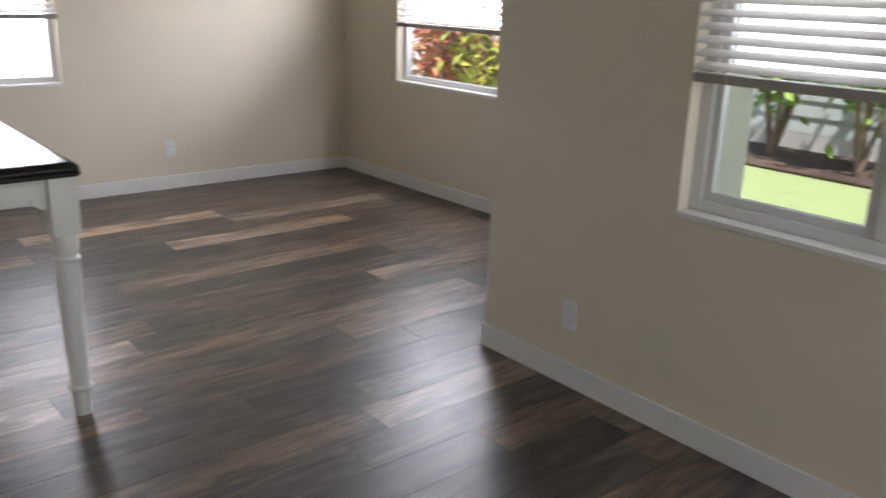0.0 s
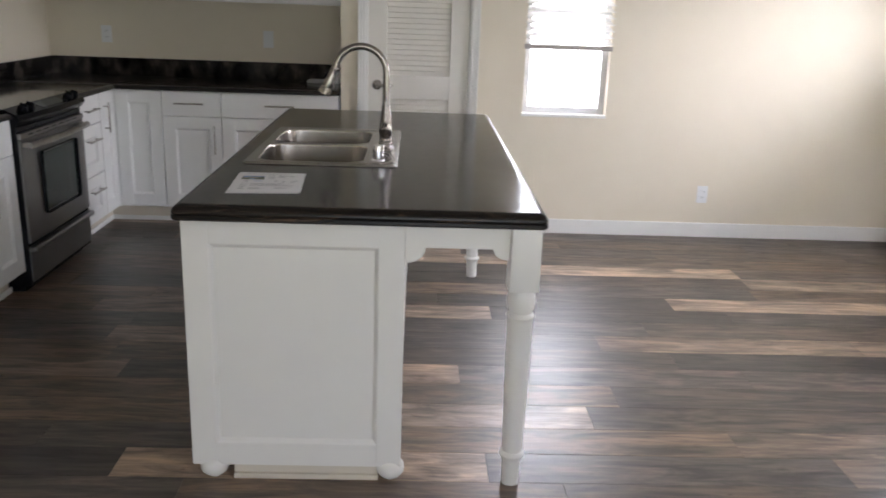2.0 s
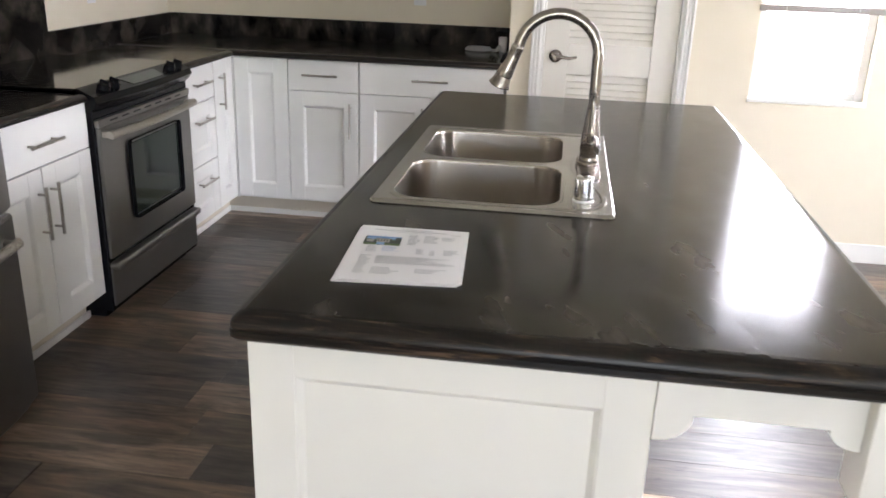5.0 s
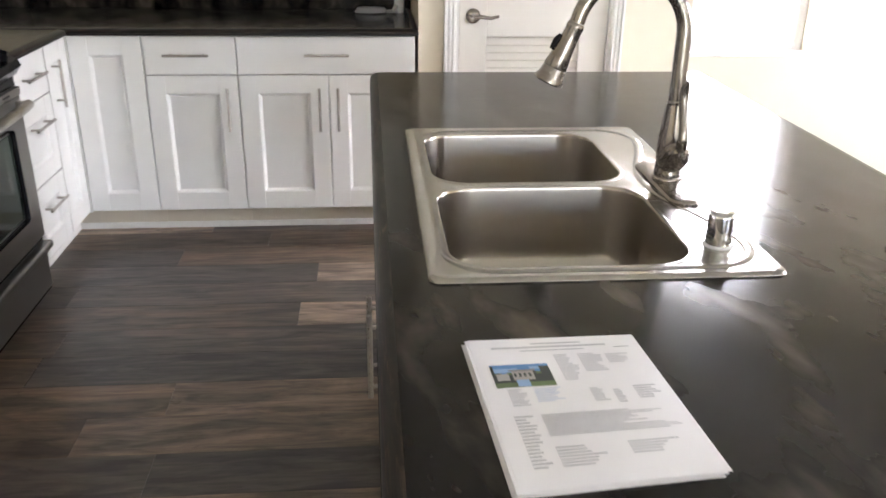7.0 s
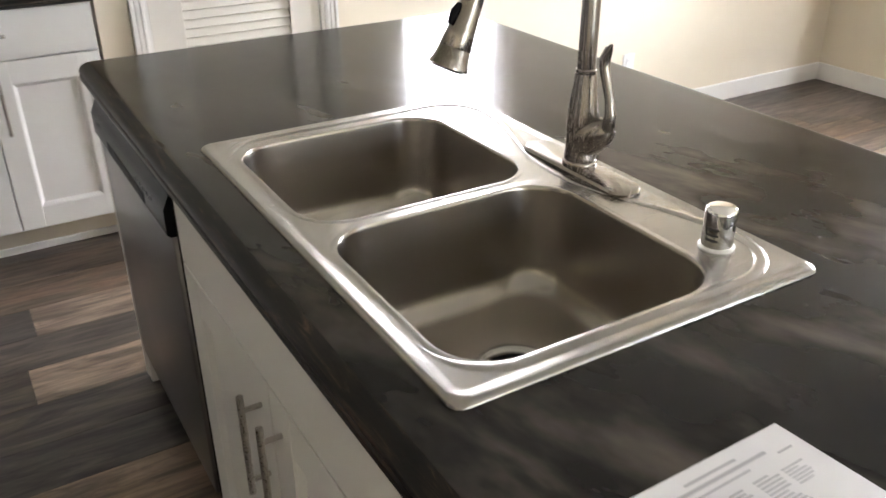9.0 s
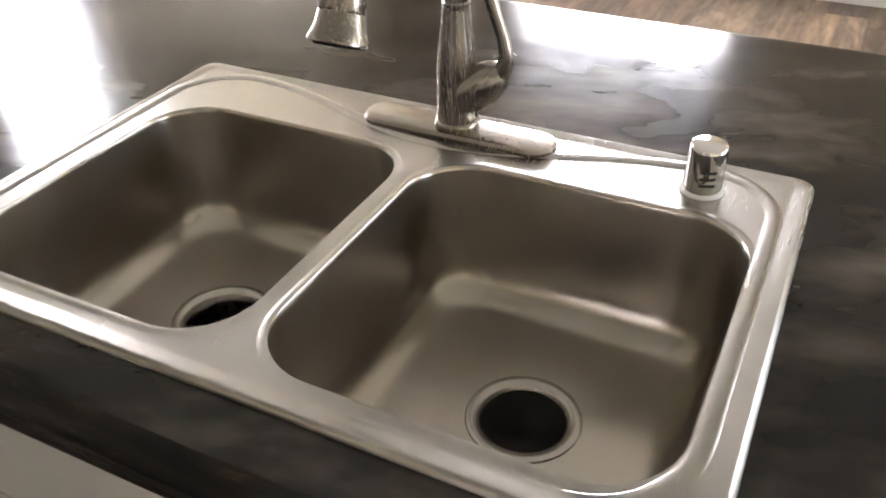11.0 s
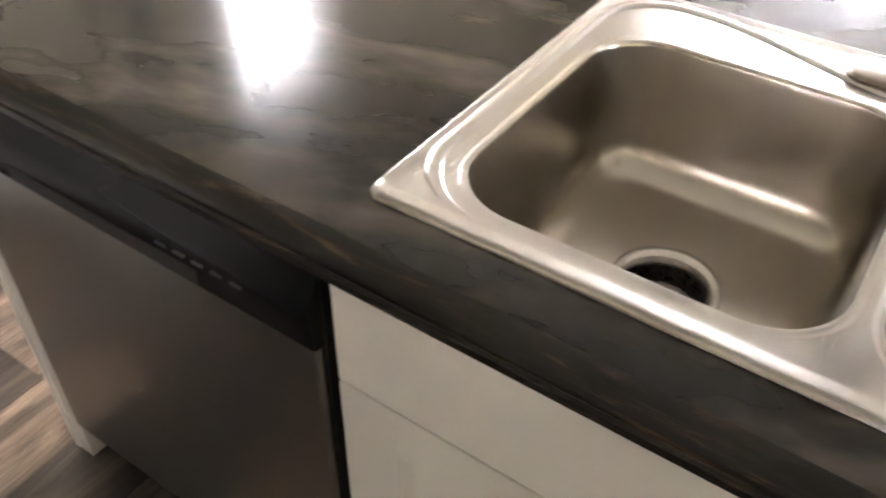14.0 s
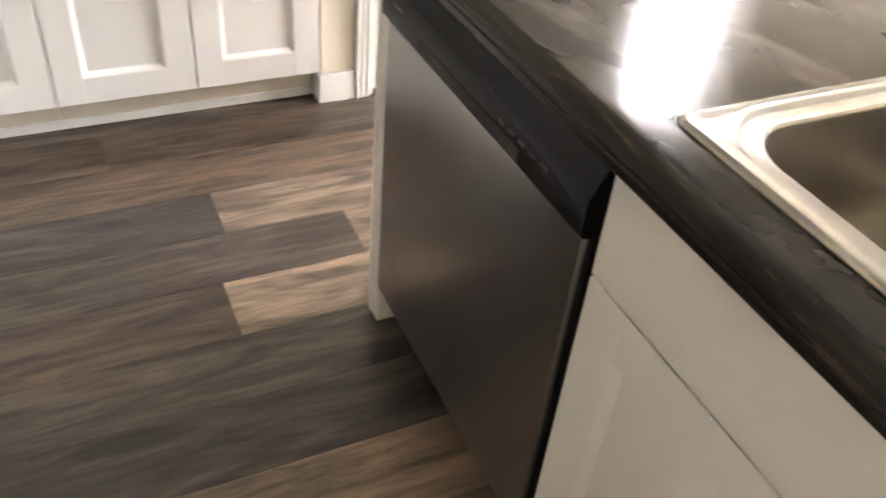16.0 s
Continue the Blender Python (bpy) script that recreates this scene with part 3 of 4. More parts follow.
def upper_cabinet(u0, u1, ndoor):
    root = thing("wall_cabinet", ((u0 + u1) / 2, KIT_Y, 1.43), "white wall cabinet above dark countertop", "cabinet", "white wall cabinets")
    part("body", box(u0, u1, 6.30, KIT_Y - 0.002, 1.432, 2.2, 0.001), M_CAB, root)
    w = (u1 - u0) / ndoor
    for i in range(ndoor):
        shaker("door", "-y", 6.30, u0 + i * w + 0.002, u0 + (i + 1) * w - 0.002, 1.428, 2.198, M_CAB, root)


upper_cabinet(-2.046, -1.062, 2)
upper_cabinet(-1.060, -0.727, 1)
upper_cabinet(-0.725, 0.042, 2)


def counter_profile(lo, hi):
    """Edge of the top: (inset, height) from the underside up to the top face."""
    k = (hi - lo) / 0.046
    low = [(0.016, lo), (0.004, lo), (0.0, lo + 0.005 * k), (0.0, lo + 0.014 * k), (0.003, lo + 0.017 * k), (0.0012, lo + 0.020 * k)]
    roll = [math.pi / 2 * i / 7 for i in range(8)]
    return low + [(0.001 + 0.030 * (1 - math.cos(t)), hi - 0.024 * k * (1 - math.sin(t))) for t in roll] + [(0.034, hi)]


def countertop(x0, x1, y0, y1, lo, hi, hole=None, corner=0.012):
    bm = bmesh.new()
    loops = [round_rect(x0 + i, x1 - i, y0 + i, y1 - i, z, max(corner - i * 0.4, 0.003), 4) for i, z in counter_profile(lo, hi)]
    if hole:
        loops.append(round_rect(*hole, hi, 0.012, 4))
        loops.append(round_rect(*hole, lo, 0.012, 4))
        loops.append(loops[0])
        rings(loops, (False, False), bm)
        bmesh.ops.remove_doubles(bm, verts=bm.verts, dist=0.0001)
    else:
        rings(loops, (True, True), bm)
    return bm


def laid_top(parent, args, name="worktop"):
    """The flat top and its moulded edge, as two parts."""
    hi = args[5]
    for kind, material, low in ((name, M_LAM, False), ("edge_moulding", M_EDGE, True)):
        bm = countertop(*args)
        gone = [fc for fc in bm.faces if (fc.calc_center_median().z < hi - 0.0005) != low]
        bmesh.ops.delete(bm, geom=gone, context="FACES")
        part(kind, bm, material, parent, "moulded dark brown edge" if low else "", True)


CT = 0.908
top = thing("kitchen_countertop", (-1.0, 6.2, 0.88), "dark slate-look laminate kitchen countertop with low backsplash", "countertop")
laid_top(top, (-2.028, ALC_X - 0.002, 5.912, 6.598, 0.880, CT))
laid_top(top, (-2.028, -1.372, 5.347, 5.925, 0.8803, CT - 0.0006))
laid_top(top, (-2.028, -1.372, 3.90, 4.526, 0.8803, CT - 0.0006))
part("backsplash", box(-2.028, ALC_X - 0.002, 6.598, KIT_Y - 0.001, 0.88, 1.022, 0.003), M_LAM, top, "low dark backsplash")
part("backsplash", box(WEST_X + 0.001, -2.028, 5.347, KIT_Y - 0.001, 0.88, 1.0215, 0.003), M_LAM, top, "low dark backsplash")
part("backsplash", box(WEST_X + 0.001, -2.028, 3.90, 4.526, 0.88, 1.0215, 0.003), M_LAM, top, "low dark backsplash")
part("range_splash", box(WEST_X + 0.001, -2.026, 4.527, 5.346, 0.88, 1.6, 0.002), M_LAM, top, "tall dark panel behind the range")


# ---- range ----
def kitchen_range():
    y0, y1 = 4.536, 5.338
    root = thing("kitchen_range", (-1.7, 4.946, 0), "stainless slide-in electric range with black glass cooktop", "range")
    part("body", box(-2.02, -1.374, y0 + 0.002, y1 - 0.002, 0.04, 0.895, 0.003), M_BLACKPL, root, "black side panels")
    part("cooktop", box(-2.02, -1.41, y0 - 0.008, y1 + 0.008, 0.912, 0.922, 0.003), M_COOKTOP, root, "glossy black glass cooktop")
    # sloping control panel with a bowed front
    bm, loops = bmesh.new(), []
    for k in range(13):
        u = k / 12
        y = y0 - 0.008 + u * (y1 - y0 + 0.016)
        bow = 0.022 * (1 - (2 * u - 1) ** 2)
        loops.append([(-1.42, y, 0.924), (-1.335 - 0.02 + bow, y, 0.895), (-1.325 - 0.02 + bow, y, 0.872), (-1.345 - 0.02 + bow, y, 0.845), (-1.42, y, 0.80)])
    rings(loops, (True, True), bm)
    panel = part("control_panel", bm, M_BLACKPL, root, "bowed black control panel", True)
    tilt = Vector((0.36, 0, 1)).normalized()
    for y in (4.635, 4.705, 5.185, 5.255):
        c = Vector((-1.372, y, 0.914))
        bm = tube([c - tilt * 0.006, c + tilt * 0.012, c + tilt * 0.014, c + tilt * 0.020], [0.025, 0.024, 0.019, 0.017], 18)
        d = tilt * 0.021
        tube([c + d + Vector((-0.018, 0, 0.006)), c + d + Vector((0.018, 0, -0.006))], 0.0065, 8, bm)
        part("knob", bm, M_BLACKPL, panel, "black control knob", True)
    bm = bmesh.new()
    rings([[(-1.405, 4.80, 0.9205), (-1.405, 5.10, 0.9205)], [(-1.348, 4.82, 0.9008), (-1.348, 5.08, 0.9008)]], (False, False), bm, False)
    part("display", bm, M_OVENGLASS, panel, "dark display window")
    # oven door
    xd = -1.362
    bm = box(-1.40, xd, y0 + 0.016, y1 - 0.004, 0.255, 0.775, 0.008, 3)
    door = part("oven_door", bm, M_APPL, root, "stainless oven door")
    part("window_trim", box(xd - 0.004, xd + 0.0015, 4.750, 5.200, 0.362, 0.688, 0.02, 3), M_BLACKPL, door, "black rounded window border")
    part("oven_window", box(xd - 0.002, xd + 0.0028, 4.765, 5.185, 0.378, 0.672, 0.002), M_OVENGLASS, door, "dark oven glass with a green reflection in its colour")
    bm = box(-1.40, xd + 0.006, y0 + 0.01, y1 - 0.01, 0.776, 0.806, 0.004)
    vent = part("vent_strip", bm, M_APPL, root)
    for i in range(7):
        yy = y0 + 0.09 + i * 0.092
        part("vent_slot", box(xd + 0.004, xd + 0.0072, yy, yy + 0.055, 0.789, 0.795), M_HOLE_SHADE, vent)
    pts, rad = [], []
    for k in range(17):
        u = k / 16
        pts.append((xd + 0.036 + 0.018 * (1 - (2 * u - 1) ** 2), y0 + 0.03 + u * (y1 - y0 - 0.06), 0.748))
        rad.append(0.0135)
    bm = tube(pts, rad, 12, None, 1.25)
    for yy in (y0 + 0.045, y1 - 0.045):
        box(xd - 0.002, xd + 0.042, yy - 0.012, yy + 0.012, 0.736, 0.76, 0.003, 2, bm)
    part("handle", bm, M_HANDLE, door, "bowed stainless handle", True)
    drawer = part("warming_drawer", box(-1.40, xd - 0.004, y0 + 0.016, y1 - 0.004, 0.055, 0.232, 0.007, 3), M_APPL, root, "stainless lower drawer")
    bm = box(-1.40, xd + 0.026, y0 + 0.018, y1 - 0.006, 0.210, 0.240, 0.010, 3)
    part("pull_lip", bm, M_APPL, drawer, "", True)
    part("plinth", box(-1.95, -1.42, y0 + 0.03, y1 - 0.03, 0, 0.05), M_BLACKPL, root)


kitchen_range()


# ---- refrigerator ----
def refrigerator():
    y0, y1, xf = 3.045, 3.845, -1.238
    mid = 3.456
    root = thing("refrigerator", (-1.6, mid, 0), "stainless french-door refrigerator with bottom freezer drawer", "refrigerator")
    part("body", box(-2.03, -1.31, y0 + 0.01, y1 - 0.01, 0.03, 1.74, 0.004), M_BLACKPL, root, "dark grey cabinet sides")

    def curved_front(a, c, lo, hi):
        bm, loops = bmesh.new(), []
        for k in range(11):
            y = a + (c - a) * k / 10
            u = (y - y0) / (y1 - y0)
            edge = min(k, 10 - k)
            x = xf + 0.030 * (1 - (2 * u - 1) ** 2) - (0.012 if edge == 0 else 0.003 if edge == 1 else 0)
            loops.append([(-1.305, y, lo), (x - 0.006, y, lo), (x, y, lo + 0.008), (x, y, hi - 0.008), (x - 0.006, y, hi), (-1.305, y, hi)])
        return rings(loops, (True, True), bm)

    for name, a, c, lo, hi in (("door", y0, mid - 0.003, 0.688, 1.76), ("door", mid + 0.003, y1, 0.688, 1.76), ("freezer_drawer", y0, y1, 0.06, 0.672)):
        p = part(name, curved_front(a, c, lo, hi), M_APPL, root, "curved stainless front", True)
        if name == "door":
            s = -1 if a == y0 else 1
            pts = [(xf + 0.055 + 0.022 * math.sin(math.pi * k / 12), mid + s * 0.042, 0.80 + 0.72 * k / 12) for k in range(13)]
            bm = tube(pts, 0.0125, 12)
            for z in (0.82, 1.50):
                tube([(xf, mid + s * 0.042, z), (xf + 0.062, mid + s * 0.042, z)], 0.011, 10, bm)
        else:
            pts = [(xf + 0.040 + 0.040 * math.sin(math.pi * k / 16), y0 + 0.06 + (y1 - y0 - 0.12) * k / 16, 0.605) for k in range(17)]
            bm = tube(pts, 0.015, 12)
            for yy in (y0 + 0.075, y1 - 0.075):
                tube([(xf - 0.02, yy, 0.605), (xf + 0.05, yy, 0.605)], 0.012, 10, bm)
        part("handle", bm, M_HANDLE, p, "bowed stainless handle", True)
    part("hinge_cover", box(-1.42, -1.27, y0 + 0.02, y0 + 0.10, 1.74, 1.775, 0.006), M_BLACKPL, root)
    part("hinge_cover", box(-1.42, -1.27, y1 - 0.10, y1 - 0.02, 1.74, 1.775, 0.006), M_BLACKPL, root)
    part("grille", box(-1.9, -1.30, y0 + 0.02, y1 - 0.02, 0.0, 0.055), M_BLACKPL, root)


refrigerator()


# ---- island ----
IX0, IX1, IY0, IY1 = -0.165, 0.928, 2.822, 5.056
IF, IEND = -0.125, 2.885


def island():
    root = thing("kitchen_island", (0.19, 3.95, 0), "white painted kitchen island cabinet with turned legs", "kitchen island")
    lo, hi = 0.052, 0.862
    bm = box(IF, 0.505, IEND, IEND + 0.02, lo, hi)
    box(0.487, 0.505, IEND + 0.02, 5.03, lo, hi, 0, 2, bm)
    box(IF, 0.487, 5.012, 5.03, lo, hi, 0, 2, bm)
    box(IF + 0.002, 0.487, IEND + 0.02, 4.318, lo, 0.09, 0, 2, bm)
    box(IF, 0.487, 4.318, 4.334, lo, hi, 0, 2, bm)
    box(IF, 0.487, 3.448, 3.462, lo, hi, 0, 2, bm)
    part("carcass", bm, M_ISL, root)
    shaker("end_panel", "-y", IEND, IF - 0.022, 0.512, lo, hi, M_ISL, root, 0.078, 0.02, "framed white end panel")
    part("end_panel", box(IF - 0.022, 0.50, 5.03, 5.046, 0.0, hi, 0.002), M_ISL, root, "plain white far end panel")
    part("filler", box(IF - 0.020, IF + 0.05, 4.994, 5.029, 0.0, hi, 0.001), M_ISL, root)
    part("plinth", box(-0.02, 0.44, IEND - 0.002, IEND + 0.01, 0, 0.05, 0.001, 2, box(-0.02, 0.44, IEND - 0.016, IEND - 0.003, 0.0, 0.018, 0.003)), M_TOE, root, "pale board and trim under the island")
    part("plinth", box(IF + 0.06, IF + 0.075, 2.95, 4.33, 0, 0.051), M_TOE, root)
    for x, y in ((-0.085, 2.895), (0.478, 2.895), (0.462, 4.985)):
        prof = [(0.018, 0.0)] + [(0.046 * math.sin(math.pi * k / 12), 0.038 - 0.038 * math.cos(math.pi * k / 12)) for k in range(2, 11)] + [(0.02, 0.074)]
        part("bun_foot", lathe([(max(r, 0.016), z) for r, z in prof], x, y, 24), M_ISL, root, "white round bun foot", True)
    g = 0.002
    zd = 0.699

    def front(kind, a, c, v0, v1, handle=None):
        if kind == "door":
            p = shaker("door", "-x", IF, a + g, c - g, v0 + g, v1 - g, M_ISL, root, 0.076)
        else:
            p = part(kind, fbox("-x", IF, a + g, c - g, v0 + g, v1 - g, 0, 0.02, 0.002), M_ISL, root)
        if handle:
            bar_handle("-x", IF - 0.02, *handle, p)

    front("drawer_front", 3.455, 4.326, zd, 0.858)
    front("door", 3.455, 3.890, 0.06, zd, (3.848, 0.565, 0.19, True))
    front("door", 3.890, 4.326, 0.06, zd, (3.932, 0.565, 0.19, True))
    front("drawer_front", 2.90, 3.453, zd, 0.858)
    front("door", 2.90, 3.453, 0.06, zd)
    # legs and aprons under the overhang
    for y in (2.878, 5.0):
        x = 0.868
        bm = box(x - 0.045, x + 0.045, y - 0.045, y + 0.045, 0.665, 0.8615, 0.003)
        prof = [(0.028, 0.0), (0.029, 0.085), (0.034, 0.094), (0.039, 0.100), (0.041, 0.106), (0.039, 0.112), (0.032, 0.118), (0.034, 0.2), (0.038, 0.40), (0.040, 0.562), (0.040, 0.570), (0.044, 0.578), (0.040, 0.586), (0.036, 0.590), (0.041, 0.605), (0.044, 0.625), (0.042, 0.645), (0.036, 0.658), (0.036, 0.668)]
        lathe(prof, x, y, 28, bm)
        part("leg", bm, M_ISL, root, "white turned leg with square top", True)
    for y0, y1 in ((2.860, 2.884), (4.988, 5.012)):
        bm = bmesh.new()
        front_loop, n = [], 8
        a, c, top, low, arch = 0.5125, 0.822, 0.8612, 0.742, 0.790
        prof = [(a, top), (a, low)]
        for k in range(n + 1):
            t = math.pi / 2 * k / n
            prof.append((a + 0.055 * math.sin(t) + 0.004, low + (arch - low) * (1 - math.cos(t))))
        for k in range(n + 1):
            t = math.pi / 2 * (1 - k / n)
            prof.append((c - 0.045 * math.sin(t) - 0.004, low + 0.015 + (arch - low - 0.015) * (1 - math.cos(t))))
        prof += [(c, low + 0.015), (c, top)]
        rings([[(x, y, z) for x, z in prof] for y in (y0, y1)], (True, True), bm)
        part("apron", bm, M_ISL, root, "arched white apron")
    part("apron", box(0.868, 0.892, 2.924, 4.954, 0.772, 0.861, 0.003), M_ISL, root)
    return root


island()
SX0, SX1, SY0, SY1 = -0.087, 0.468, 3.468, 4.326
part_top = thing("island_countertop", (0.38, 3.94, 0.862), "dark slate-look laminate island countertop with moulded edge", "countertop")
laid_top(part_top, (IX0, IX1, IY0, IY1, 0.862, CT, (SX0 + 0.018, SX1 - 0.018, SY0 + 0.018, SY1 - 0.018), 0.02))


# ---- dishwasher ----
def dishwasher():
    y0, y1, xf = 4.338, 4.991, -0.152
    root = thing("dishwasher", (0.1, 4.66, 0), "stainless dishwasher with black control panel under counter", "dishwasher")
    part("tub", box(-0.12, 0.45, y0 + 0.01, y1 - 0.01, 0.10, 0.84), M_BLACKPL, root)
    part("door", box(xf, -0.12, y0 + 0.006, y1 - 0.004, 0.115, 0.742, 0.006, 3), M_APPL, root, "brushed stainless door", True)
    bm, loops = bmesh.new(), []
    for k in range(9):
        y = y0 + 0.001 + (y1 - y0 - 0.002) * k / 8
        loops.append([(-0.12, y, 0.744), (xf - 0.004, y, 0.744), (xf - 0.010, y, 0.750), (xf - 0.010, y, 0.800), (xf - 0.004, y, 0.812), (xf + 0.006, y, 0.835), (xf + 0.012, y, 0.857), (-0.12, y, 0.857)])
    rings(loops, (True, True), bm)
    cp = part("control_panel", bm, M_BLACKPL, root, "black plastic control panel with recessed grip", True)
    # flat dark strip stands for the shade in the grip; no hollow is modelled
    part("grip", box(xf - 0.0112, xf - 0.0095, 4.50, 4.83, 0.751, 0.774, 0.0005), M_HOLE_SHADE, cp, "dark strip painted as the shade of the hand grip")
    for i in range(5):
        y = 4.43 + i * 0.028
        part("button", box(xf - 0.0115, xf - 0.0098, y, y + 0.016, 0.784, 0.789, 0.0006), M_BUTTON, cp)
    part("badge", box(xf - 0.0112, xf - 0.0098, 4.90, 4.935, 0.786, 0.790), M_BUTTON, cp, "small plain grey badge")
    part("toe_panel", box(-0.09, -0.07, y0, y1, 0.0, 0.112), M_BLACKPL, root, "black recessed kick plate")
    part("side_gasket", box(xf + 0.008, -0.1, y0 - 0.002, y0 + 0.005, 0.11, 0.857), M_BLACKRUB, root)


dishwasher()


# ---- sink ----
def sink():
    root = thing("double_sink", (0.186, 3.892, 0.9), "drop-in double-bowl stainless steel sink in island countertop", "sink")
    zt, n = CT + 0.007, 8
    mid = 3.899
    bowls = ((-0.046, 0.343, 3.912, 4.270, (0.152, 4.091)), (-0.048, 0.344, 3.509, 3.886, (0.153, 3.690)))
    deck = bmesh.new()
    for (bx0, bx1, by0, by1, _), (cy0, cy1) in zip(bowls, ((mid, SY1), (SY0, mid))):
        def cell(i, z, r):
            lo = cy0 + (i if cy0 == SY0 else 0)
            hi = cy1 - (i if cy1 == SY1 else 0)
            pts = []
            for cx, cy, a in ((SX1 - i, hi, 0), (SX0 + i, hi, 90), (SX0 + i, lo, 180), (SX1 - i, lo, 270)):
                rr = r if cy in (SY0 + i, SY1 - i) else 0.0
                ox = cx - rr if cx > 0.2 else cx + rr
                oy = cy - rr if a in (0, 90) else cy + rr
                for k in range(n + 1):
                    t = radians(a + 90 * k / n)
                    pts.append((ox + rr * math.cos(t), oy + rr * math.sin(t), z))
            return pts
        loops = [cell(0.0, CT + 0.0004, 0.018), cell(0.0015, CT + 0.004, 0.018), cell(0.006, zt, 0.016), cell(0.014, zt - 0.0004, 0.014), cell(0.020, zt - 0.0018, 0.012), cell(0.024, zt - 0.0018, 0.010),
                 round_rect(bx0 - 0.010, bx1 + 0.010, by0 - 0.0095, by1 + 0.0095, zt - 0.0018, 0.082, n),
                 round_rect(bx0 - 0.008, bx1 + 0.008, by0 - 0.0075, by1 + 0.0075, zt - 0.0016, 0.080, n),
                 round_rect(bx0 - 0.006, bx1 + 0.006, by0 - 0.005, by1 + 0.005, zt - 0.0008, 0.078, n),
                 round_rect(bx0, bx1, by0, by1, zt - 0.001, 0.074, n)]
        rings(loops, (False, False), deck)
    bmesh.ops.delete(deck, geom=[fc for fc in deck.faces if all(abs(v.co.y - mid) < 0.002 for v in fc.verts)], context="FACES")
    bmesh.ops.remove_doubles(deck, verts=deck.verts, dist=0.0008)
    deck_ob = part("deck", deck, M_STEEL, root, "brushed steel rim and faucet ledge", True)
    for bx0, bx1, by0, by1, (dx, dy) in bowls:
        bm = bmesh.new()
        loops = []
        side = [(0.0, 0.001), (0.0016, 0.0035), (0.0022, 0.008), (0.0026, 0.014), (0.005, 0.05), (0.008, 0.095)]
        side += [(0.010 + 0.046 * (1 - math.cos(t)), 0.130 + 0.0455 * math.sin(t)) for t in [math.pi / 2 * k / 8 for k in range(9)]]
        for i, z in side:
            loops.append(round_rect(bx0 + i, bx1 - i, by0 + i, by1 - i, zt - z, 0.074 - 0.30 * i, n))
        last = loops[-1]
        for f, z in ((0.15, zt - 0.1764), (0.5, zt - 0.1782), (1.0, zt - 0.180)):
            ring = []
            for p in last:
                d = Vector((p[0] - dx, p[1] - dy, 0))
                q = Vector((dx, dy, 0)) + d.normalized() * 0.060
                w = Vector((p[0], p[1], 0)).lerp(q, f)
                ring.append((w.x, w.y, z))
            loops.append(ring)
        rings(loops, (False, False), bm)
        part("bowl", bm, M_BOWL, root, "deep rounded steel bowl", True)
    zb = zt - 0.180
    for i, (bx0, bx1, by0, by1, (dx, dy)) in enumerate(bowls):
        prof = [(0.0635, zb - 0.0005), (0.0625, zb + 0.0018), (0.060, zb + 0.0026), (0.050, zb + 0.0012), (0.0465, zb - 0.002), (0.044, zb - 0.012), (0.040, zb - 0.035)]
        if i == 0:
            dr = part("drain", lathe(prof[:6], dx, dy, 36, None, (False, False)), M_STEEL, root, "steel basket strainer drain", True)
            part("drain_cup", lathe([(0.044, zb - 0.012), (0.040, zb - 0.035), (0.030, zb - 0.042), (0.027, zb - 0.055)], dx, dy, 36, None, (False, True)), M_CUP, dr, "dark drain cup", True)
            part("basket", lathe([(0.034, zb - 0.038), (0.030, zb - 0.030), (0.027, zb - 0.031), (0.026, zb - 0.040), (0.012, zb - 0.041), (0.004, zb - 0.032)], dx, dy, 28), M_CUP, dr, "dark strainer basket", True)
            holes = None
            for k in range(6):
                a = k * math.pi / 3
                holes = lathe([(0.0052, zb - 0.0405), (0.0052, zb - 0.0396)], dx + 0.018 * math.cos(a), dy + 0.018 * math.sin(a), 10, holes)
            part("strainer_holes", holes, M_HOLE_SHADE, dr)
        else:
            dr = part("drain", lathe(prof + [(0.038, zb - 0.09)], dx, dy, 36, None, (False, True)), M_STEEL, root, "steel disposal flange", True)
            part("splash_guard", lathe([(0.0463, zb - 0.004), (0.043, zb - 0.006), (0.020, zb - 0.016), (0.006, zb - 0.022), (0.002, zb - 0.022)], dx, dy, 28, None, (False, True)), M_BLACKRUB, dr, "black rubber splash guard", True)
    # embossed bead: round both bowls close to the rim, and in a wave along the ledge
    back, north, south, front, r = SX1 - 0.024, SY1 - 0.022, SY0 + 0.032, SX0 + 0.026, 0.085
    pts = []

    def arc(cx, cy, a0):
        for k in range(10):
            t = radians(a0 - 90 * k / 9)
            pts.append((cx + r * math.cos(t), cy + r * math.sin(t), zt - 0.0020))

    arc(front + r, north - r, 180)
    arc(back - r, north - r, 90)
    for k in range(1, 48):
        u = k / 48
        pts.append((back - 0.036 * (1 - math.cos(2 * math.pi * u)), north - r - u * (north - south - 2 * r), zt - 0.0020))
    arc(back - r, south + r, 0)
    arc(front + r, south + r, -90)
    loops = []
    for k, p in enumerate(pts):
        q0, q1 = Vector(pts[max(k - 1, 0)]), Vector(pts[min(k + 1, len(pts) - 1)])
        d = (q1 - q0).normalized()
        w = min(1, (min(k, len(pts) - 1 - k) + 0.5) / 6)
        across = Vector((-d.y, d.x, 0)) * 0.0095 * w
        loops.append([Vector(p) + across * math.cos(math.pi * j / 6) + Vector((0, 0, 0.0024 * w * math.sin(math.pi * j / 6))) for j in range(12)])
    part("embossed_line", rings(loops), M_STEEL, deck_ob, "", True)
    return root


sink()


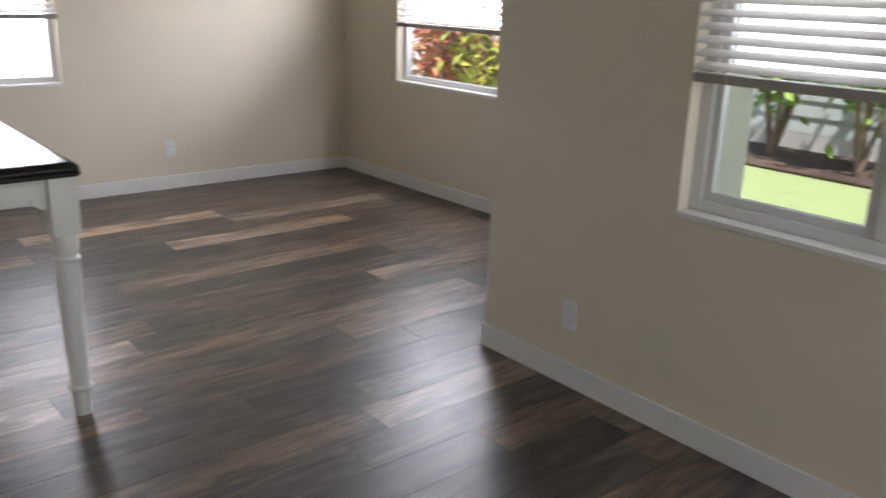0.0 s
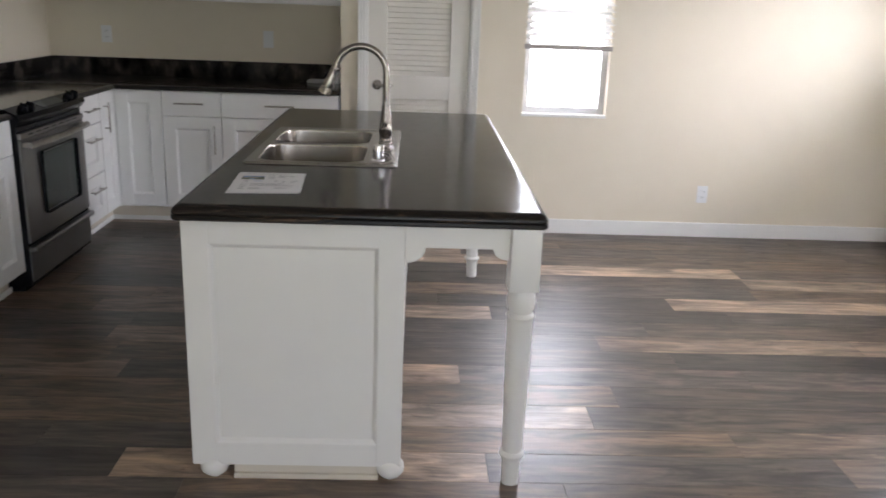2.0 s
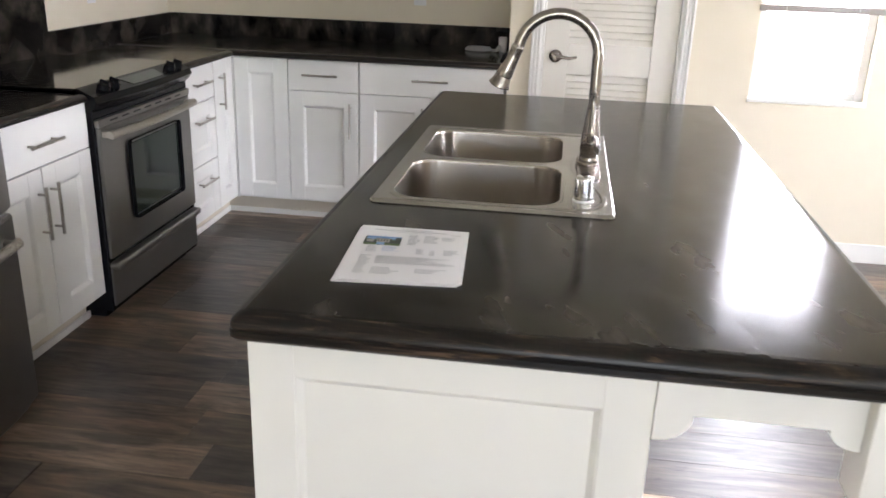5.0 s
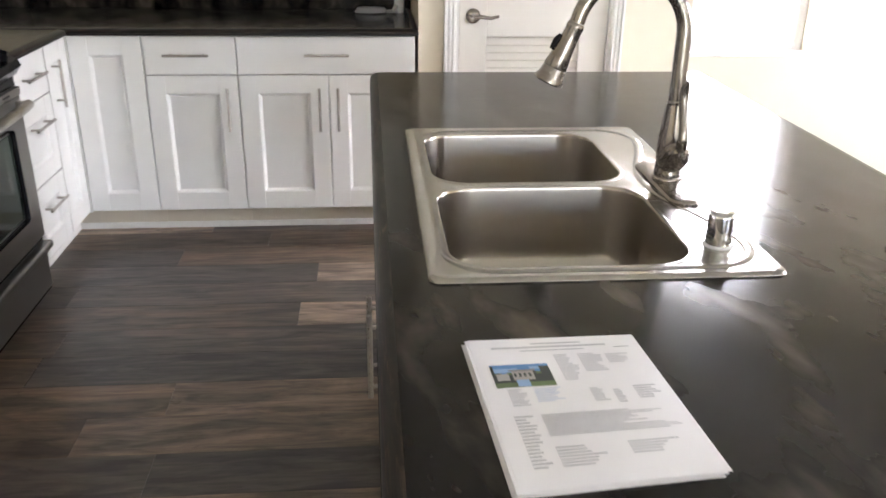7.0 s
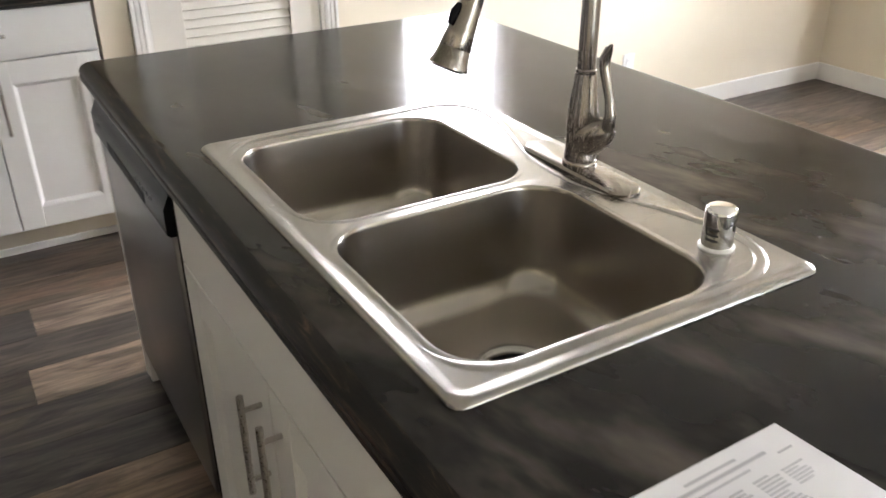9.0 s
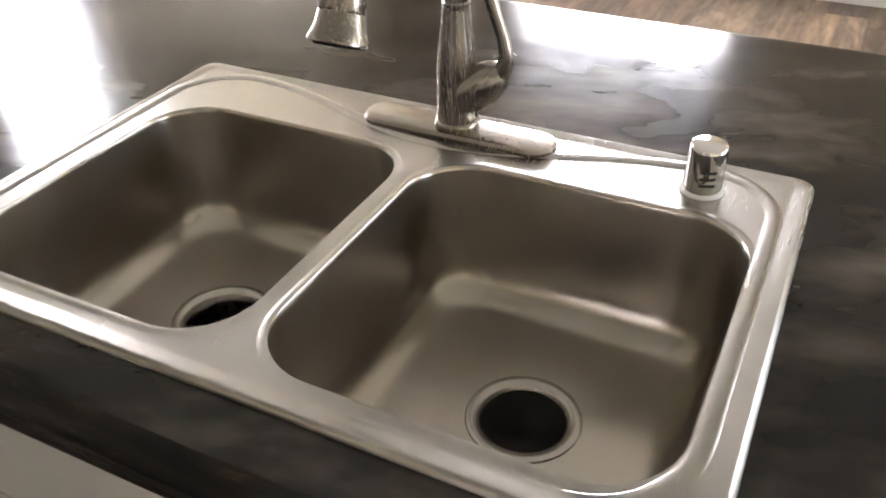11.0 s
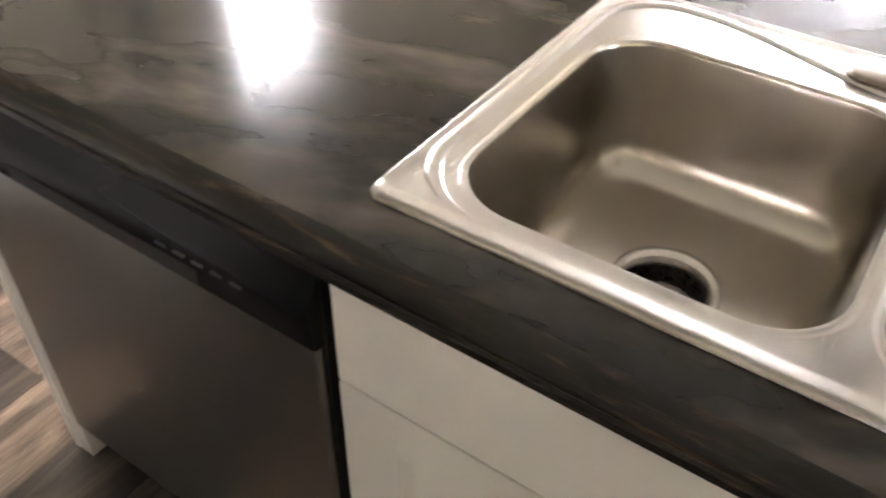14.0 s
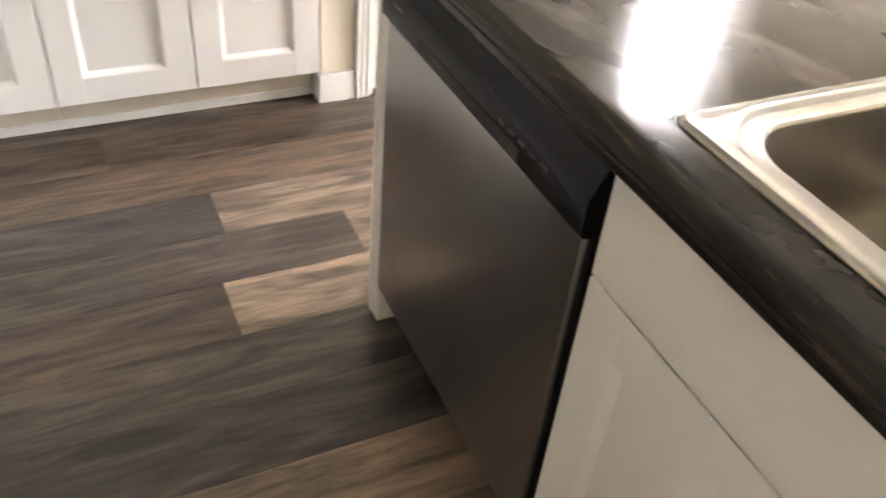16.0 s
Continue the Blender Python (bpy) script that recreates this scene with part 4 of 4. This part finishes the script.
# ---- faucet ----
def faucet():
    fx, fy, z0 = 0.412, 3.890, CT + 0.005
    root = thing("faucet", (fx, fy, z0), "brushed nickel gooseneck pull-down faucet on deck plate", "faucet")
    loops = []
    for i, z in ((0.002, z0), (0.0, z0 + 0.002), (0.0, z0 + 0.005), (0.003, z0 + 0.009), (0.008, z0 + 0.0105)):
        loops.append(round_rect(fx - 0.030 + i, fx + 0.030 - i, fy - 0.130 + i, fy + 0.130 - i, z, 0.029 - i, 8))
    part("deck_plate", rings(loops), M_NICKEL, root, "oval nickel deck plate", True)
    zb = z0 + 0.0105
    prof = [(0.0275, zb), (0.0285, zb + 0.003), (0.0275, zb + 0.008), (0.0255, zb + 0.010), (0.0265, zb + 0.014), (0.0255, zb + 0.018), (0.025, zb + 0.035), (0.0255, zb + 0.06), (0.0245, zb + 0.085), (0.0205, zb + 0.115), (0.0175, zb + 0.140), (0.0168, zb + 0.150)]
    part("body", lathe(prof, fx, fy, 32), M_NICKEL, root, "", True)
    zn = zb + 0.150
    r, rise = 0.102, 1.205
    pts = [(fx, fy, zn - 0.005), (fx, fy, zn + 0.02)] + [(fx, fy, zn + 0.02 + (rise - zn - 0.02) * k / 4) for k in range(1, 5)]
    for k in range(1, 19):
        a = math.pi * k / 18 * 0.94
        pts.append((fx - r + r * math.cos(a), fy, rise + r * math.sin(a)))
    part("gooseneck", tube(pts, 0.0142, 18), M_NICKEL, root, "arched nickel spout", True)
    part("neck_ring", lathe([(0.0150, zn + 0.001), (0.0168, zn + 0.003), (0.0168, zn + 0.006), (0.0150, zn + 0.008)], fx, fy, 28), M_NICKEL, root, "", True)
    e = Vector(pts[-1])
    d = (e - Vector(pts[-2])).normalized()
    d = (d + Vector((-0.16, 0, 0))).normalized()
    spr = [(0.0, 0.0148), (0.004, 0.0168), (0.008, 0.0168), (0.011, 0.0155), (0.03, 0.0168), (0.055, 0.0195), (0.074, 0.0225), (0.076, 0.0215), (0.079, 0.0225), (0.088, 0.0240), (0.097, 0.0285), (0.100, 0.0285), (0.101, 0.024)]
    head = part("spray_head", tube([e + d * s * 1.15 for s, _ in spr], [q for _, q in spr], 28), M_NICKEL, root, "flared nickel pull-down spray head", True)
    side = d.cross(Vector((0, 1, 0))).normalized()
    if side.x > 0:
        side = -side
    bt = e + d * 0.03 + side * 0.017
    part("spray_button", tube([bt, bt + d * 0.012 + side * 0.004, bt + d * 0.03 + side * 0.005], [0.004, 0.006, 0.004], 8), M_BLACKPL, head, "small black spray button", True)
    part("aerator", tube([e + d * 0.1155, e + d * 0.118], 0.022, 24), M_BLACKRUB, head)
    # side lever
    hub = [(fx, fy - 0.006, zb + 0.040), (fx, fy - 0.022, zb + 0.050), (fx, fy - 0.038, zb + 0.062), (fx, fy - 0.050, zb + 0.074), (fx, fy - 0.058, zb + 0.083), (fx, fy - 0.061, zb + 0.087)]
    bm = tube(hub, [0.0245, 0.0265, 0.0255, 0.021, 0.012, 0.003], 24)
    lev = [(0.052, 0.068), (0.062, 0.084), (0.065, 0.102), (0.060, 0.124), (0.051, 0.146), (0.044, 0.166), (0.043, 0.182), (0.049, 0.197), (0.055, 0.205)]
    part("lever", tube([(fx - 0.002, fy - a, zb + c) for a, c in lev], [0.010, 0.0105, 0.009, 0.0075, 0.0072, 0.0082, 0.0088, 0.0065, 0.002], 14, bm), M_NICKEL, root, "curved nickel lever handle", True)


faucet()


def air_gap():
    x, y, z = 0.397, 3.582, CT + 0.0052
    root = thing("air_gap", (x, y, z), "polished chrome cylindrical air gap on sink ledge", "air gap")
    part("base_ring", lathe([(0.0245, z), (0.0245, z + 0.002), (0.022, z + 0.004)], x, y, 28), M_PLATE, root, "pale base ring", True)
    part("cap", lathe([(0.0212, z + 0.003), (0.0212, z + 0.052), (0.0205, z + 0.056), (0.0185, z + 0.058), (0.017, z + 0.0585)], x, y, 32), M_CHROME, root, "", True)
    for k in range(3):
        a = radians(200)
        zz = z + 0.016 + k * 0.008
        part("vent_slot", tube([(x + 0.0213 * math.cos(a + s), y + 0.0213 * math.sin(a + s), zz) for s in (-0.4, -0.2, 0, 0.2, 0.4)], 0.0016, 6), M_HOLE_SHADE, root)


air_gap()


# ---- papers on the island ----
def paper_sheet(bm, corners, z, lift):
    """A thin sheet with a slight lift at its edges."""
    a, b_, c, d = [Vector(p) for p in corners]
    grid = []
    for i in range(9):
        row = []
        for j in range(9):
            u, v = i / 8, j / 8
            p = a.lerp(b_, u).lerp(d.lerp(c, u), v)
            w = lift * (max(0, 0.25 - u) / 0.25) ** 2
            row.append(Vector((p.x, p.y, z + w)))
        grid.append(row)
    sides = []
    for dz in (0, 0.0008):
        vs = [[bm.verts.new(q + Vector((0, 0, dz))) for q in row] for row in grid]
        for i in range(8):
            for j in range(8):
                bm.faces.new((vs[i][j], vs[i + 1][j], vs[i + 1][j + 1], vs[i][j + 1]))
        sides.append(vs[0] + [r[8] for r in vs[1:]] + vs[8][7::-1] + [r[0] for r in vs[7:0:-1]])
    for k in range(len(sides[0])):
        m = (k + 1) % len(sides[0])
        bm.faces.new((sides[0][k], sides[0][m], sides[1][m], sides[1][k]))
    return bm


def papers():
    P = [(-0.050, 3.288, 0), (0.166, 3.292, 0), (0.186, 3.010, 0), (-0.032, 2.990, 0)]
    root = thing("paper_stack", (0.07, 3.15, CT), "stack of printed white listing sheets on the countertop", "papers")
    off = [(x - 0.008, y - 0.004, z) for x, y, z in P]
    part("under_sheet", paper_sheet(bmesh.new(), off, CT + 0.001, 0.0), M_PAPER, root)
    part("under_sheet", paper_sheet(bmesh.new(), [(x - 0.004, y - 0.001, z) for x, y, z in P], CT + 0.0024, 0.002), M_PAPER, root)
    top_sheet = part("top_sheet", paper_sheet(bmesh.new(), P, CT + 0.0045, 0.0), M_PAPER, root)
    a, b_, c, d = [Vector(p) for p in P]
    zp = CT + 0.0056

    def patch(name, u0, u1, v0, v1, material, lift=0.0):
        bm = bmesh.new()
        vs = []
        for u, v in ((u0, v0), (u1, v0), (u1, v1), (u0, v1)):
            p = a.lerp(b_, u).lerp(d.lerp(c, u), v)
            vs.append(bm.verts.new((p.x, p.y, zp + lift)))
        bm.faces.new(vs)
        part(name, bm, material, top_sheet)

    # photograph of a house
    patch("photo_sky", 0.07, 0.40, 0.215, 0.290, M_SKYINK)
    patch("photo_cloud", 0.07, 0.22, 0.245, 0.275, M_CLOUDINK, 0.0002)
    patch("photo_cloud", 0.29, 0.36, 0.235, 0.255, M_CLOUDINK, 0.0002)
    patch("photo_hedge", 0.07, 0.40, 0.290, 0.350, M_DARKINK)
    patch("photo_house", 0.18, 0.30, 0.268, 0.335, M_HOUSEINK, 0.0004)
    patch("photo_house", 0.09, 0.16, 0.285, 0.335, M_HOUSEINK, 0.0004)
    patch("photo_lawn", 0.07, 0.40, 0.350, 0.385, M_GRASSINK)
    patch("photo_tree", 0.07, 0.085, 0.225, 0.34, M_DARKINK, 0.0003)
    patch("photo_tree", 0.345, 0.40, 0.235, 0.33, M_DARKINK, 0.0003)
    rnd = random.Random(8)
    for k in range(12):
        u = 0.07 + 0.33 * k / 12
        patch("photo_hedge", u, u + 0.0275, 0.290 - rnd.uniform(0.004, 0.03), 0.292, M_DARKINK if k % 3 else M_GRASSINK, 0.0001)
    for k in range(4):
        patch("photo_house_window", 0.19 + 0.027 * k, 0.202 + 0.027 * k, 0.285, 0.312, M_DARKINK, 0.0006)
    patch("photo_roof", 0.165, 0.315, 0.258, 0.270, M_INKDARK, 0.0006)
    patch("photo_path", 0.19, 0.26, 0.335, 0.385, M_CLOUDINK, 0.0006)
    # unreadable print as plain bars
    rnd = random.Random(4)
    patch("print_line", 0.36, 0.66, 0.045, 0.056, M_INKPALE)
    patch("print_line", 0.12, 0.80, 0.072, 0.086, M_INKPALE)
    patch("print_line", 0.28, 0.66, 0.104, 0.112, M_INKPALE)
    patch("print_line", 0.84, 0.93, 0.10, 0.108, M_INK)
    for u0, u1, v0, v1, k, ink in ((0.46, 0.58, 0.15, 0.36, 14, M_INKPALE), (0.60, 0.74, 0.15, 0.30, 10, M_INKPALE), (0.76, 0.90, 0.16, 0.24, 6, M_INKPALE),
                                   (0.12, 0.22, 0.40, 0.52, 9, M_INKPALE), (0.26, 0.42, 0.40, 0.50, 9, M_INKBLUE), (0.56, 0.64, 0.42, 0.52, 7, M_INKPALE),
                                   (0.68, 0.74, 0.44, 0.54, 6, M_INK), (0.80, 0.94, 0.42, 0.52, 6, M_INK), (0.24, 0.94, 0.58, 0.72, 12, M_INKPALE),
                                   (0.10, 0.20, 0.58, 0.90, 16, M_INKPALE), (0.24, 0.50, 0.78, 0.90, 7, M_INKPALE), (0.60, 0.86, 0.78, 0.86, 5, M_INKPALE)):
        for i in range(k):
            v = v0 + (v1 - v0) * i / k
            patch("print_line", u0, u0 + (u1 - u0) * rnd.uniform(0.55, 1.0), v, v + (v1 - v0) / k * 0.5, ink)


papers()


# ---- cable and plug left on the counter ----
def cable():
    root = thing("power_adapter", (-0.08, 6.40, CT), "white adapter with coiled grey cable on dark counter", "adapter")
    pts = []
    for k in range(97):
        a = 2 * math.pi * k / 24
        pts.append((-0.15 + (0.075 - 0.004 * (k / 24)) * math.cos(a), 6.40 + 0.045 * math.sin(a), CT + 0.005 + 0.005 * k / 24))
    part("cable", tube(pts, 0.004, 8), M_CABLE, root, "loosely coiled grey cable", True)
    part("cable", tube([(-0.075, 6.40, CT + 0.008), (-0.05, 6.37, CT + 0.012), (-0.035, 6.40, CT + 0.03)], [0.008, 0.010, 0.012], 10), M_CABLE, root, "", True)
    part("plug", lathe([(0.020, CT + 0.0), (0.022, CT + 0.02), (0.024, CT + 0.075), (0.020, CT + 0.080)], -0.02, 6.42, 20), M_PLATE, root, "white rounded adapter body", True)


cable()


# ---- outdoors ----
GZ = -0.2
bm = box(-60, 60, -60, 60, GZ - 0.3, GZ)
solo("ground", bm, M_LAWN, "mown green lawn around the house", "ground", "structure")
solo("pavement", box(-4, 4.05, 6.13, 9.0, GZ + 0.004, GZ + 0.05), M_CONC, "pale concrete path beside the house", "pavement", "structure")
solo("mulch_bed", box(8.1, 9.35, -3, 9, GZ + 0.004, GZ + 0.04, 0.015), M_MULCH, "dark brown mulch planting bed", "ground", "structure")


def siding_house(name, face, f, u0, u1, material, label):
    root = thing(name, on(face, f, (u0 + u1) / 2, GZ, 0), label, "house")
    part("foundation", fbox(face, f, u0, u1, GZ, GZ + 0.22, -2.0, 0.01), M_CONC, root)
    part("core", fbox(face, f, u0, u1, GZ + 0.22, 3.2, -2.0, -0.03), material, root)
    z = GZ + 0.22
    while z < 3.1:
        bm = bmesh.new()
        rings([[on(face, f, u, z, 0.0), on(face, f, u, z, 0.012), on(face, f, u, z + 0.2, -0.008), on(face, f, u, z + 0.2, -0.028), on(face, f, u, z, -0.028)] for u in (u0, u1)], (True, True), bm)
        part("siding_board", bm, material, root)
        z += 0.185
    part("roof", fbox(face, f, u0 - 0.3, u1 + 0.3, 3.2, 3.35, -2.3, 0.45), M_CONC, root)


siding_house("neighbouring_house", "-x", 9.4, -4, 9.5, M_SIDING, "grey-green lap-sided neighbouring house behind the lawn")
siding_house("neighbouring_wall", "-y", 8.6, -4, 9.3, M_WSIDING, "bright white lap-sided house wall across the path")


def shrub(x, y, height, spread, leaf, n, seed, label, leaf_size=0.07):
    rnd = random.Random(seed)
    root = thing("shrub", (x, y, GZ), label, "shrub", "garden shrubs")
    tips, bm = [], None
    for k in range(5):
        a = 2 * math.pi * k / 5 + rnd.uniform(-0.4, 0.4)
        e = Vector((x + spread * 0.7 * math.cos(a), y + spread * 0.7 * math.sin(a), GZ + height * rnd.uniform(0.75, 1.0)))
        m = Vector((x, y, GZ)).lerp(e, 0.5) + Vector((rnd.uniform(-0.06, 0.06), rnd.uniform(-0.06, 0.06), 0.05))
        bm = tube([(x, y, GZ), m, e], [0.035, 0.022, 0.008], 8, bm)
        tips += [m.lerp(e, 0.2), m.lerp(e, 0.6), e]
    part("stem", bm, M_BARK, root, "", True)
    verts, faces = [], []
    for i in range(n):
        c = rnd.choice(tips) + Vector((rnd.gauss(0, spread * 0.33), rnd.gauss(0, spread * 0.33), rnd.gauss(0, height * 0.12)))
        q = Euler((rnd.uniform(-1, 1), rnd.uniform(-1, 1), rnd.uniform(0, 6.3))).to_matrix()
        s = leaf_size * rnd.uniform(0.6, 1.3)
        b0 = len(verts)
        for p in ((-s, 0, 0), (-0.2 * s, 0.42 * s, 0.08 * s), (s, 0, -0.1 * s), (-0.2 * s, -0.42 * s, 0.08 * s)):
            verts.append(c + q @ Vector(p) - ORG[root])
        faces.append((b0, b0 + 1, b0 + 2, b0 + 3))
    me = bpy.data.meshes.new("crown")
    me.from_pydata(verts, [], faces)
    me.materials.append(leaf)
    ob = new("crown", me)
    ob.parent = root
    tagged(ob, kind="stuff")


shrub(8.7, 4.75, 1.7, 0.45, M_LEAF, 420, 1, "young green shrub in the mulch bed", 0.10)
shrub(8.6, 3.75, 1.7, 0.5, M_LEAF, 480, 2, "young green shrub with thin stems", 0.10)
shrub(8.7, 2.6, 1.6, 0.45, M_LEAF, 360, 3, "young green shrub in the mulch bed", 0.10)
for i, (x, y, lf, lb) in enumerate(((6.0, 7.0, M_REDLEAF, "dense red-leaved garden shrub"), (6.5, 7.5, M_REDLEAF, "dense red-leaved garden shrub"), (5.8, 6.62, M_REDLEAF, "dense red-leaved garden shrub"), (5.8, 6.05, M_YELLEAF, "bushy yellow-green croton garden shrub"), (6.2, 5.5, M_YELLEAF, "bushy yellow-green croton garden shrub"))):
    shrub(x, y, 1.5, 0.45, lf, 650, 20 + i, lb, 0.08)


# ---- floor planks, last ----
floor = solo("floor", box(WEST_X - T, EAST_X + T, SOUTH_Y - T, 7.0, -0.19, -0.004), M_SUB, "grey-brown wood-look vinyl plank floor", "floor", "structure")
TONES = [(0.092, 0.071, 0.058), (0.125, 0.094, 0.073), (0.172, 0.122, 0.086), (0.096, 0.082, 0.074), (0.205, 0.146, 0.100), (0.128, 0.104, 0.089), (0.062, 0.051, 0.046)]
LIGHT = [(0.45, 0.335, 0.245), (0.40, 0.305, 0.23)]
PW, Y0 = 0.182, 5.054
# joints of the rows that are seen well; the others run at random
BREAKS = {
    4: [-0.62, 0.60], 3: [-0.97, 0.25], 2: [-0.39, 0.83], 1: [-0.08, 1.14], 0: [-0.44, 0.0, 1.22], -1: [-0.01, 1.21],
    -3: [-0.79, 0.0, 0.67, 1.89], -4: [-1.01, 0.0, 0.93], -6: [-0.82, 0.18, 1.40], -7: [-0.74, 0.48], -8: [-0.64, -0.10, 0.74],
    -10: [0.0, 1.22], -11: [0.49, 1.71], -12: [-0.42, 0.80], -16: [0.46, 1.68],
}
PALE = {(2, -0.39), (1, -0.08), (0, -0.44), (0, 1.22), (-1, 2.43), (-3, 1.89), (-4, 0.0), (-8, -0.10), (-10, 0.0), (-12, -0.42)}
SOFT = {(-3, -0.79), (-4, -1.01), (-6, -0.82), (-6, 1.40), (-6, 2.62), (-7, 2.92), (-8, -1.86), (-8, 3.18), (-11, 1.71), (-12, 2.02), (-16, 1.68)}
rnd = random.Random(11)
cache = {}


def plank(x0, x1, y0, tone):
    w = round(x1 - x0, 2)
    if w < 0.03:
        return
    if w not in cache:
        b2 = bmesh.new()
        g, e = 0.0003, 0.0008
        lo = [(g, g), (w - g, g), (w - g, PW - g), (g, PW - g)]
        hi = [(g + e, g + e), (w - g - e, g + e), (w - g - e, PW - g - e), (g + e, PW - g - e)]
        rings([[(x, y, -0.004) for x, y in lo], [(x, y, -0.0007) for x, y in lo], [(x, y, 0.0) for x, y in hi]], (False, True), b2)
        me = bpy.data.meshes.new("plank")
        b2.to_mesh(me)
        b2.free()
        me.materials.append(M_PLANK)
        cache[w] = me
    ob = new("plank", cache[w])
    ob.location = (x0, y0, 0)
    ob.color = (*tone, 1)
    ob.parent = floor


for row in range(-43, 9):
    y = Y0 + row * PW
    right = EAST_X if y > BUMP_Y - PW else BUMP_X
    left = WEST_X
    cuts = list(BREAKS.get(row) or [rnd.uniform(-1.2, 0.0)])
    while cuts[0] > left:
        cuts.insert(0, cuts[0] - 1.22)
    while cuts[-1] < right:
        cuts.append(cuts[-1] + 1.22)
    for x, end in zip(cuts, cuts[1:]):
        if x >= right:
            break
        a, c = max(x, left), min(end, right)
        pale = (row, round(x, 2)) in PALE or (row not in BREAKS and rnd.random() < 0.045)
        tone = rnd.choice(LIGHT) if pale else rnd.choice(TONES)
        if (row, round(x, 2)) in SOFT:
            tone = (0.285, 0.212, 0.155)
        k = rnd.uniform(0.9, 1.12)
        plank(a, c, y, [v * k for v in tone])
